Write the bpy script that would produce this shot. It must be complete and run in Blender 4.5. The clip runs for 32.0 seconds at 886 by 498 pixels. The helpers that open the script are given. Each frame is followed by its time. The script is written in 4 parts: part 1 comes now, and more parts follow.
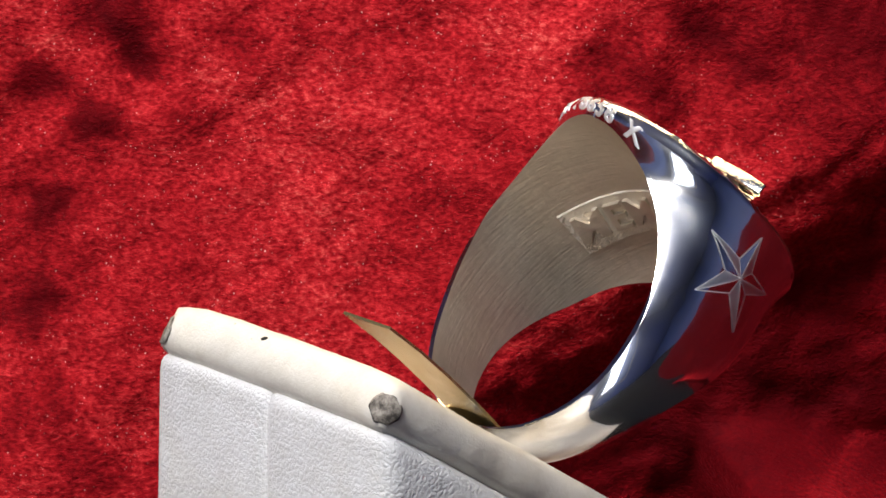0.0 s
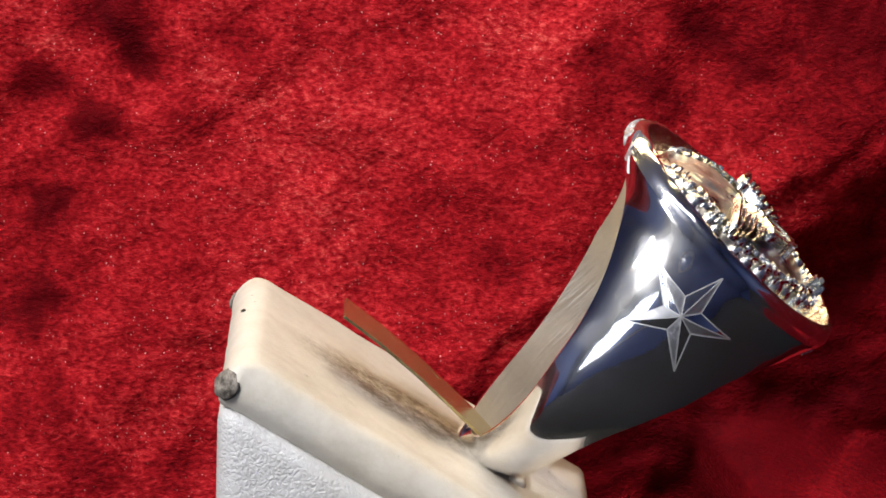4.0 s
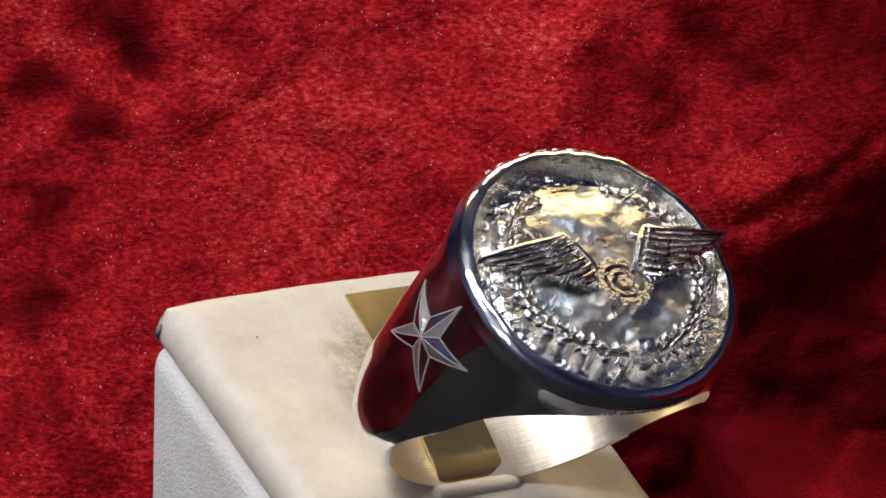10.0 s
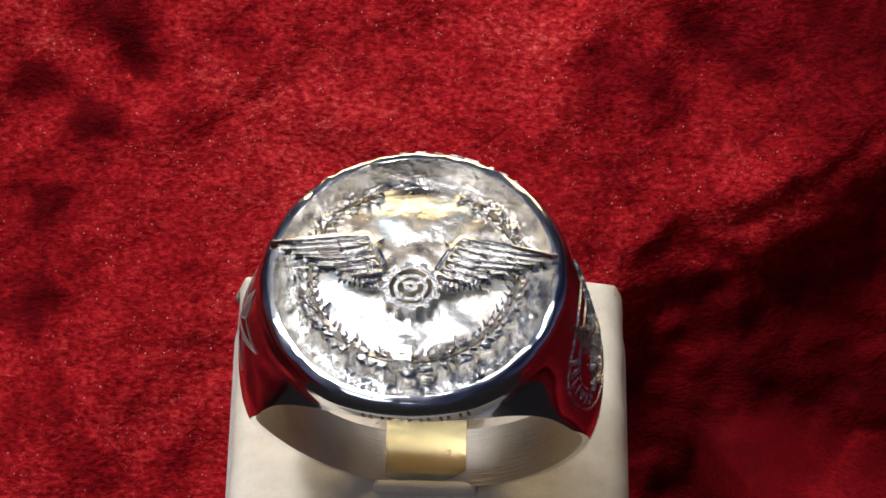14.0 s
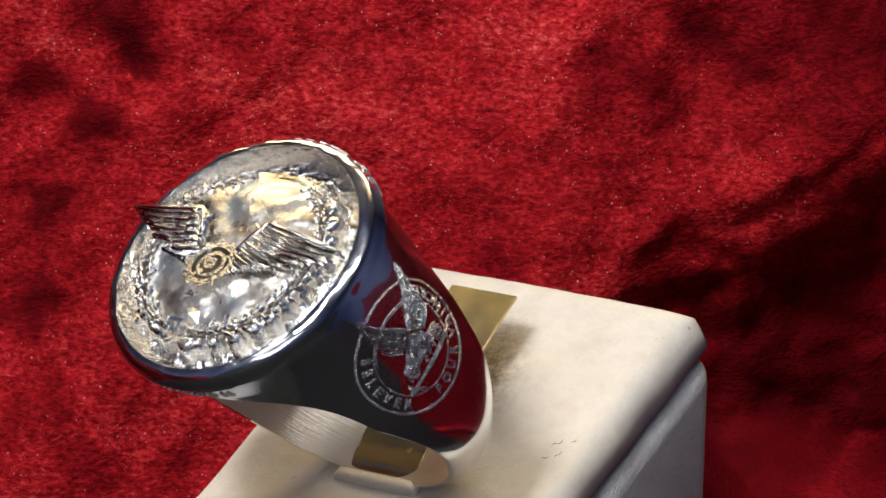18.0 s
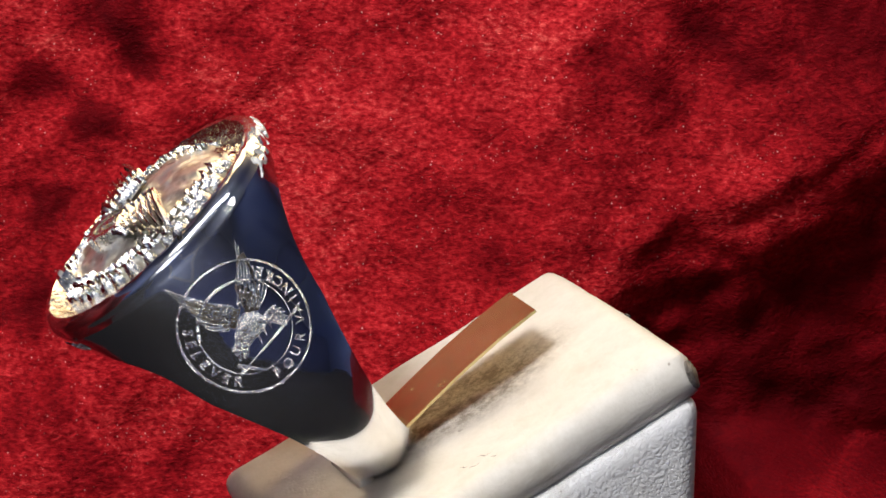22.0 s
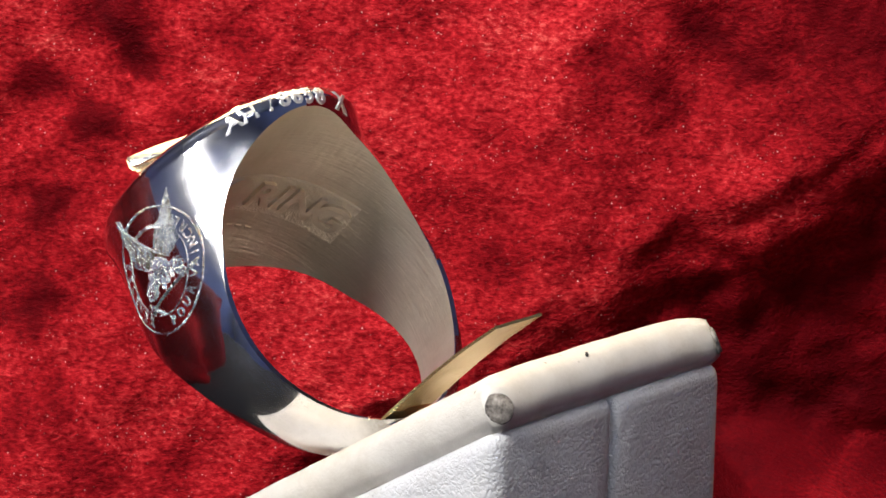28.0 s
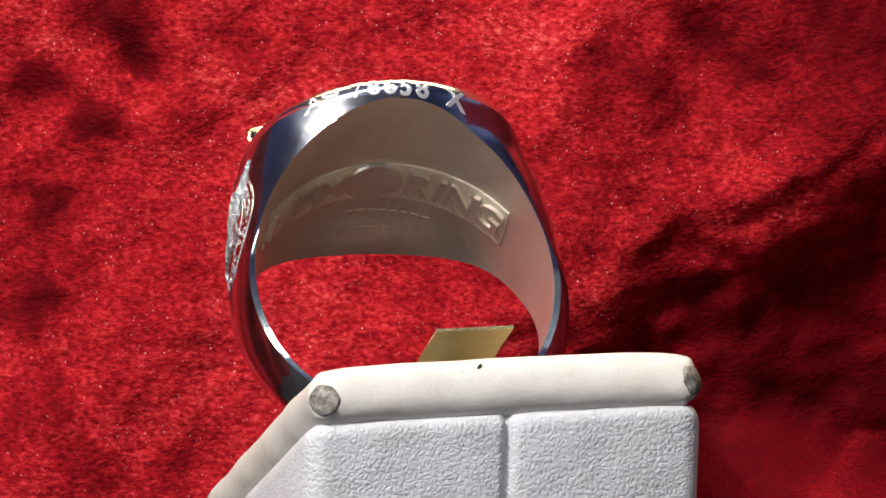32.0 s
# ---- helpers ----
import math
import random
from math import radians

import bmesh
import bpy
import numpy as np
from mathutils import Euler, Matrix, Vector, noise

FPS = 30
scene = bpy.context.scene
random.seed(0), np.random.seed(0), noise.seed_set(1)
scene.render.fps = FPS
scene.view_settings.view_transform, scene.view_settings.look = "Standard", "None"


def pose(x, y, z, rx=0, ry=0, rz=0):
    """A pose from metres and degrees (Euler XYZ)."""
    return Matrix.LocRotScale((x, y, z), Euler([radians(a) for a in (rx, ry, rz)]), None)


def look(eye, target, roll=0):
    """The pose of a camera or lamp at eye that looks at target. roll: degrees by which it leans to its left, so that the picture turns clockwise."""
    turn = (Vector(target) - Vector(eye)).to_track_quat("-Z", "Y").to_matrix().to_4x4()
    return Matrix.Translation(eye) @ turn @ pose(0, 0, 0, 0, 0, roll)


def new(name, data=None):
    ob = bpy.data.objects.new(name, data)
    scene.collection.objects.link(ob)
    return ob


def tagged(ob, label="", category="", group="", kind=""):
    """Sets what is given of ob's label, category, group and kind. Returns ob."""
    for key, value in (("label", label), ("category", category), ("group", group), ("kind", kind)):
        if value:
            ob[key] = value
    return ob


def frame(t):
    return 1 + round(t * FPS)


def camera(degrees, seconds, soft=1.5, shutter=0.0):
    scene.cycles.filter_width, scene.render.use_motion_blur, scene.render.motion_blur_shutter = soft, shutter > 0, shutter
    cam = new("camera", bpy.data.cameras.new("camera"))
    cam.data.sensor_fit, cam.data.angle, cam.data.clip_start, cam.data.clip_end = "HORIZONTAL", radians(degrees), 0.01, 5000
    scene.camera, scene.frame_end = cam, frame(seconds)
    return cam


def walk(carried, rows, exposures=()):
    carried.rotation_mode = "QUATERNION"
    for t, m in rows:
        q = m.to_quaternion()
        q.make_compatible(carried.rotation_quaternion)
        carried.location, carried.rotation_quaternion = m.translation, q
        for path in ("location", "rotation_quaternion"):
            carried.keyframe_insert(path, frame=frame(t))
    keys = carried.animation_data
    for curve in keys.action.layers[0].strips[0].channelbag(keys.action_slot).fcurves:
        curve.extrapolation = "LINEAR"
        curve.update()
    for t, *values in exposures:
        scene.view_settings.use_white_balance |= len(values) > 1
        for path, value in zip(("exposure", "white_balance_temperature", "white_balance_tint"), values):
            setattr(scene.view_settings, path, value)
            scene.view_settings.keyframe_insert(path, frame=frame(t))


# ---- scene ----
# The camera stands still; the ring stand turns before it on a turntable.
cam = camera(10.0, 32.0, soft=1.6)
EYE = look((0.00026, -0.3517, 0.0768), (0.00026, 0.0, 0.0), 1.5)
EXPOSURES = [(0.0, 0.18), (3.0, 0.08), (7.0, -0.2), (11.0, -0.45), (14.0, -0.43), (19.0, -0.32), (23.0, -0.03), (28.0, 0.25), (32.0, 0.3)]
walk(cam, [(0.0, EYE), (32.0, EYE)], EXPOSURES)

MM = 0.001


def spin(t):
    """The turntable's angle in degrees: one turn in forty seconds."""
    return 126.5 - 9.0 * t


# ---------------------------------------------------------------- light
world = bpy.data.worlds.new("room_dark")
scene.world = world
world.use_nodes = True
world.node_tree.nodes["Background"].inputs[0].default_value = (0.02, 0.022, 0.03, 1)
world.node_tree.nodes["Background"].inputs[1].default_value = 0.3


def area_lamp(name, eye, target, size, watts, colour, shape="DISK", size_y=None):
    data = bpy.data.lights.new(name, "AREA")
    data.shape, data.size, data.energy, data.color = shape, size, watts, colour
    if size_y:
        data.size_y = size_y
    ob = new(name, data)
    ob.matrix_world = look(eye, target)
    return ob


area_lamp("spot_lamp", (-0.42, -0.55, 0.72), (0, 0, 0), 0.22, 9.0, (1.0, 0.97, 0.95))
area_lamp("warm_ceiling_lamp", (0.0, 0.68, 0.82), (0, 0, 0), 1.1, 10.0, (1.0, 0.76, 0.4), "RECTANGLE", 0.4)
# where the strip light of single diodes hangs; it is built with the room
STRIP_LIGHT = look((-0.3, -0.4, 0.91), (-0.3, 0, 0))
# cool daylight from a window in the wall behind the camera
area_lamp("window_daylight", (-0.8, -2.38, 0.75), (0, 0, 0.1), 1.5, 13.0, (0.84, 0.9, 1.0), "RECTANGLE", 0.9)

# ---------------------------------------------------------------- materials


def material(name, colour, rough=0.5, metal=0.0, **more):
    m = bpy.data.materials.new(name)
    m.use_nodes = True
    b = m.node_tree.nodes["Principled BSDF"]
    b.inputs["Base Color"].default_value = (*colour, 1)
    b.inputs["Roughness"].default_value = rough
    b.inputs["Metallic"].default_value = metal
    for k, v in more.items():
        b.inputs[k.replace("_", " ")].default_value = v
    return m


class Nodes:
    """Short names for the nodes of a material."""

    def __init__(self, m):
        self.t = m.node_tree
        self.b = self.t.nodes["Principled BSDF"]
        self.co = self.t.nodes.new("ShaderNodeTexCoord").outputs["Object"]

    def link(self, a, b):
        self.t.links.new(a, b)

    def noise(self, scale, detail=4, rough=0.6, co=None):
        n = self.t.nodes.new("ShaderNodeTexNoise")
        n.inputs["Scale"].default_value, n.inputs["Detail"].default_value = scale, detail
        n.inputs["Roughness"].default_value = rough
        self.link(co or self.co, n.inputs["Vector"])
        return n.outputs["Fac"]

    def voronoi(self, scale, feature="F1", co=None):
        n = self.t.nodes.new("ShaderNodeTexVoronoi")
        n.feature = feature
        n.inputs["Scale"].default_value = scale
        self.link(co or self.co, n.inputs["Vector"])
        return n.outputs["Distance"]

    def stretch(self, x, y, z):
        n = self.t.nodes.new("ShaderNodeMapping")
        n.inputs["Scale"].default_value = (x, y, z)
        self.link(self.co, n.inputs["Vector"])
        return n.outputs["Vector"]

    def ramp(self, fac, *stops):
        n = self.t.nodes.new("ShaderNodeValToRGB")
        while len(n.color_ramp.elements) < len(stops):
            n.color_ramp.elements.new(0.5)
        for e, (pos, col) in zip(n.color_ramp.elements, stops):
            e.position = pos
            e.color = (*col, 1) if isinstance(col, tuple) else (col, col, col, 1)
        self.link(fac, n.inputs["Fac"])
        return n.outputs["Color"]

    def mix(self, fac, a, b, kind="MIX"):
        n = self.t.nodes.new("ShaderNodeMix")
        n.data_type, n.blend_type = "RGBA", kind
        if isinstance(fac, float):
            n.inputs[0].default_value = fac
        else:
            self.link(fac, n.inputs[0])
        for s, v in ((n.inputs[6], a), (n.inputs[7], b)):
            if isinstance(v, tuple):
                s.default_value = (*v, 1)
            else:
                self.link(v, s)
        return n.outputs[2]

    def math(self, kind, a, b):
        n = self.t.nodes.new("ShaderNodeMath")
        n.operation = kind
        for s, v in zip(n.inputs, (a, b)):
            if isinstance(v, (int, float)):
                s.default_value = v
            else:
                self.link(v, s)
        return n.outputs[0]

    def attribute(self, name):
        n = self.t.nodes.new("ShaderNodeAttribute")
        n.attribute_name = name
        return n.outputs["Fac"]

    def bump(self, height, strength, distance, normal=None):
        n = self.t.nodes.new("ShaderNodeBump")
        n.inputs["Strength"].default_value, n.inputs["Distance"].default_value = strength, distance
        self.link(height, n.inputs["Height"])
        if normal:
            self.link(normal, n.inputs["Normal"])
        return n.outputs["Normal"]


def polished_silver():
    m = material("polished_silver", (0.92, 0.91, 0.9), 0.06, 1.0)
    n = Nodes(m)
    n.link(n.ramp(n.noise(260, 5), (0.4, 0.035), (0.75, 0.09)), n.b.inputs["Roughness"])
    n.link(n.bump(n.noise(1500, 4), 0.018, 0.0003, n.bump(n.noise(110, 2), 0.12, 0.003)), n.b.inputs["Normal"])
    # fine wear gives a soft haze round the sharp reflection
    worn = n.t.nodes.new("ShaderNodeBsdfPrincipled")
    worn.inputs["Base Color"].default_value = (0.86, 0.86, 0.87, 1)
    worn.inputs["Metallic"].default_value = 1.0
    worn.inputs["Roughness"].default_value = 0.27
    both = n.t.nodes.new("ShaderNodeMixShader")
    n.link(n.math("MULTIPLY", n.ramp(n.noise(330, 5, 0.7), (0.4, 0.3), (0.7, 1.0)), 0.46), both.inputs[0])
    n.link(n.b.outputs[0], both.inputs[1])
    n.link(worn.outputs[0], both.inputs[2])
    n.link(both.outputs[0], n.t.nodes["Material Output"].inputs["Surface"])
    return m


def brushed_silver():
    m = material("brushed_silver", (0.5, 0.43, 0.33), 0.4, 0.75)
    n = Nodes(m)
    n.link(n.mix(n.ramp(n.noise(170, 6, 0.7), (0.2, 0.0), (0.85, 1.0)), (0.62, 0.55, 0.44), (0.86, 0.79, 0.68)), n.b.inputs["Base Color"])
    n.link(n.ramp(n.noise(300, 4), (0.25, 0.26), (0.75, 0.44)), n.b.inputs["Roughness"])
    scratches = n.bump(n.noise(2600, 3, co=n.stretch(0.15, 2.0, 0.15)), 0.28, 0.0002, n.bump(n.noise(900, 2, co=n.stretch(1.6, 0.3, 0.6)), 0.2, 0.0002))
    n.link(n.bump(n.noise(160, 3), 0.07, 0.002, scratches), n.b.inputs["Normal"])
    return m


def white_leather(name, grain_depth, fresh, yellowed, smudge=False):
    m = material(name, (0.78, 0.74, 0.68), 0.5)
    n = Nodes(m)
    tone = n.ramp(n.noise(60, 6, 0.7), (0.45, fresh), (0.8, yellowed))
    specks = n.ramp(n.noise(900, 2), (0.2, (0.35, 0.3, 0.24)), (0.26, (1.0, 1.0, 1.0)))
    tone = n.mix(1.0, tone, specks, "MULTIPLY")
    tone = n.mix(1.0, tone, n.ramp(n.noise(380, 7, 0.8), (0.36, (0.9, 0.89, 0.87)), (0.56, (1.0, 1.0, 1.0))), "MULTIPLY")
    if smudge:
        # grey rubbed dirt round the metal tongue
        g = n.t.nodes.new("ShaderNodeTexGradient")
        g.gradient_type = "SPHERICAL"
        place = n.t.nodes.new("ShaderNodeMapping")
        place.vector_type = "TEXTURE"
        place.inputs["Location"].default_value = (-0.0006, 0.0025, -0.0117)
        place.inputs["Rotation"].default_value = (radians(30), 0, 0)
        place.inputs["Scale"].default_value = (0.0058, 0.0105, 0.006)
        n.link(n.co, place.inputs["Vector"])
        n.link(place.outputs["Vector"], g.inputs["Vector"])
        worn = n.math("MULTIPLY", n.ramp(g.outputs["Fac"], (0.0, 0.0), (0.5, 1.0)), n.ramp(n.noise(520, 7, 0.85), (0.36, 0.0), (0.58, 1.0)))
        tone = n.mix(worn, tone, (0.17, 0.14, 0.1))
    n.link(tone, n.b.inputs["Base Color"])
    wander = n.t.nodes.new("ShaderNodeVectorMath")
    wander.operation = "MULTIPLY_ADD"
    colour = n.t.nodes.new("ShaderNodeTexNoise")
    colour.inputs["Scale"].default_value = 900
    n.link(n.co, colour.inputs["Vector"])
    n.link(colour.outputs["Color"], wander.inputs[0])
    wander.inputs[1].default_value = (0.0006, 0.0006, 0.0006)
    n.link(n.co, wander.inputs[2])
    cracks = n.voronoi(2300, "DISTANCE_TO_EDGE", wander.outputs[0])
    pits = n.ramp(n.noise(3000, 2, co=wander.outputs[0]), (0.36, 0.0), (0.5, 1.0))
    grain = n.math("ADD", n.ramp(cracks, (0.0, 0.0), (0.3, 0.7)), n.math("MULTIPLY", pits, 0.8))
    n.link(n.bump(grain, grain_depth, 0.00012, n.bump(n.noise(110, 3), 0.3, 0.0015)), n.b.inputs["Normal"])
    return m


def brass():
    m = material("aged_brass", (0.62, 0.50, 0.26), 0.2, 0.88)
    n = Nodes(m)
    n.link(n.mix(n.ramp(n.noise(160, 5), (0.35, 0.0), (0.7, 1.0)), (0.6, 0.48, 0.23), (0.8, 0.65, 0.34)), n.b.inputs["Base Color"])
    n.link(n.ramp(n.noise(500, 4), (0.3, 0.16), (0.7, 0.28)), n.b.inputs["Roughness"])
    n.link(n.bump(n.noise(1500, 3), 0.06, 0.0002), n.b.inputs["Normal"])
    return m


def velvet():
    m = material("crushed_red_velvet", (0.4, 0.006, 0.012), 0.75)
    n = Nodes(m)
    crush_shade = n.attribute("crush_shade")
    patch = n.noise(230, 5, 0.65, n.stretch(0.7, 1, 1.2))
    fine = n.noise(2300, 3, 0.65, n.stretch(0.75, 1, 1.2))
    fibre = n.noise(5200, 2, 0.6, n.stretch(0.6, 1, 1.3))
    # tufts show most where the pile stands up, least in the painted shade
    tuft = n.math("MULTIPLY", n.math("SUBTRACT", fine, 0.5), n.math("ADD", n.math("MULTIPLY", crush_shade, 1.35), 0.15))
    tone = n.math("ADD", n.math("MULTIPLY", crush_shade, 0.62), n.math("ADD", n.math("MULTIPLY", patch, 0.24), n.math("ADD", tuft, 0.125)))
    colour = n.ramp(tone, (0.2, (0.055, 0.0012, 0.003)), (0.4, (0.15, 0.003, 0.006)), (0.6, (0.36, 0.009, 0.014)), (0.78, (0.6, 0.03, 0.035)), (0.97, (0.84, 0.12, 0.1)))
    # pale glints on single fibre ends, painted into the base colour
    tip_glints = n.math("MULTIPLY", n.ramp(n.voronoi(1500, co=n.stretch(1, 1, 0.8)), (0.05, 1.0), (0.14, 0.0)), n.ramp(n.noise(420, 3), (0.5, 0.0), (0.62, 1.0)))
    tip_glints = n.math("MAXIMUM", tip_glints, n.math("MULTIPLY", n.ramp(n.voronoi(2500), (0.06, 0.8), (0.2, 0.0)), n.ramp(n.noise(700, 3), (0.52, 0.0), (0.62, 1.0))))
    tip_glints = n.math("MULTIPLY", tip_glints, n.ramp(crush_shade, (0.3, 0.0), (0.6, 1.0)))
    n.link(n.mix(tip_glints, colour, (0.95, 0.42, 0.38)), n.b.inputs["Base Color"])
    n.b.inputs["Sheen Weight"].default_value = 0.25
    n.b.inputs["Sheen Roughness"].default_value = 0.3
    n.b.inputs["Sheen Tint"].default_value = (1.0, 0.03, 0.05, 1)
    n.b.inputs["Specular IOR Level"].default_value = 0.12
    n.b.inputs["Specular Tint"].default_value = (1.0, 0.2, 0.2, 1)
    n.link(n.ramp(n.noise(3600, 2), (0.56, 0.7), (0.66, 0.25)), n.b.inputs["Roughness"])
    h = n.bump(patch, 0.25, 0.0014, n.bump(fine, 0.42, 0.0006, n.bump(fibre, 0.3, 0.0003)))
    n.link(h, n.b.inputs["Normal"])
    return m


SILVER, BRUSHED, BRASS, VELVET = polished_silver(), brushed_silver(), brass(), velvet()
# one leatherette in two tones: the pad's colour holds the warm light from above
LEATHER, PAD_LEATHER = (
    white_leather("white_grained_leatherette", 0.42, (0.69, 0.685, 0.69), (0.64, 0.62, 0.58)),
    white_leather("white_smooth_leatherette", 0.1, (0.72, 0.68, 0.61), (0.64, 0.57, 0.46), True))
RELIEF = material("bright_relief_silver", (0.92, 0.9, 0.86), 0.2, 1.0)
ENGRAVED = material("engraved_silver", (0.8, 0.79, 0.78), 0.15, 1.0)
for _m, _k, _s in ((ENGRAVED, 0.7, 3200), (RELIEF, 0.35, 2600)):
    _n = Nodes(_m)
    _n.link(_n.bump(_n.noise(_s, 3, 0.7), _k, 0.0007 if _m is ENGRAVED else 0.0003), _n.b.inputs["Normal"])
CARVED = material("bright_cut_silver", (0.88, 0.88, 0.88), 0.4, 0.7)
FROSTED = material("frosted_carved_silver", (0.74, 0.74, 0.75), 0.38, 0.95)
_n = Nodes(FROSTED)
_n.link(_n.bump(_n.noise(1800, 4, 0.7, _n.stretch(1, 0.3, 1)), 0.5, 0.0003), _n.b.inputs["Normal"])
GLUE = material("yellowed_glue", (0.62, 0.55, 0.3), 0.45)
STAIN = material("dark_speck", (0.04, 0.035, 0.03), 0.8)
CORE = material("grey_felt_core", (0.22, 0.19, 0.16), 0.9)
_n = Nodes(CORE)
_n.link(_n.ramp(_n.noise(1300, 4, 0.7), (0.35, (0.05, 0.042, 0.035)), (0.5, (0.2, 0.175, 0.15)), (0.68, (0.42, 0.38, 0.33))), _n.b.inputs["Base Color"])
DARK = material("dark_turntable_plastic", (0.016, 0.016, 0.015), 0.8, Specular_IOR_Level=0.1)
PLASTER = material("dim_blue_plaster", (0.28, 0.37, 0.7), 0.8)
FRAME = material("white_window_paint", (0.75, 0.75, 0.74), 0.5)
DIODE = material("white_diode_glow", (0.8, 0.8, 0.8), 0.5, Emission_Strength=18.0, Emission_Color=(0.94, 0.97, 1.0, 1))
TABLE = material("dark_stained_table", (0.009, 0.009, 0.011), 0.9, Specular_IOR_Level=0.1)

# ---------------------------------------------------------------- mesh helpers


def part(name, bm, mat, parent=None, label="", smooth=True, scale=MM):
    """Link a bmesh, in millimetres, as one mesh object."""
    me = bpy.data.meshes.new(name)
    bmesh.ops.recalc_face_normals(bm, faces=bm.faces)
    bm.to_mesh(me)
    bm.free()
    if scale != 1:
        me.transform(Matrix.Scale(scale, 4))
    if smooth:
        me.polygons.foreach_set("use_smooth", [True] * len(me.polygons))
    me.materials.append(mat)
    ob = new(name, me)
    if parent:
        ob.parent = parent
    if label:
        tagged(ob, label)
    return ob


def box(sx, sy, sz, m=Matrix.Identity(4), bevel=0.0, segments=3):
    bm = bmesh.new()
    bmesh.ops.create_cube(bm, size=1, matrix=Matrix.Diagonal((sx, sy, sz, 1)))
    if bevel:
        bmesh.ops.bevel(bm, geom=bm.edges[:], offset=bevel, segments=segments, profile=0.5, affect="EDGES")
    bm.transform(m)
    return bm


def grid(rows, close_u=False, close_v=False):
    """A bmesh from rows of points; u runs along a row, v from row to row."""
    bm = bmesh.new()
    vs = [[bm.verts.new(p) for p in r] for r in rows]
    nv, nu = len(vs), len(vs[0])
    for j in range(nv if close_v else nv - 1):
        for i in range(nu if close_u else nu - 1):
            a, b = vs[j], vs[(j + 1) % nv]
            bm.faces.new((a[i], a[(i + 1) % nu], b[(i + 1) % nu], b[i]))
    return bm, vs


def cut(ob, *tools):
    """Subtract the tool objects from ob for good."""
    for t in tools:
        mod = ob.modifiers.new("cut", "BOOLEAN")
        mod.operation, mod.solver, mod.object = "DIFFERENCE", "EXACT", t
        dg = bpy.context.evaluated_depsgraph_get()
        dg.update()
        me = bpy.data.meshes.new_from_object(ob.evaluated_get(dg))
        ob.modifiers.clear()
        old, ob.data = ob.data, me
        me.name = old.name
    for t in tools:
        bpy.data.objects.remove(t)


def sharp(ob, degrees=35):
    ob.data.set_sharp_from_angle(angle=radians(degrees))
    return ob


# ---------------------------------------------------------------- setting


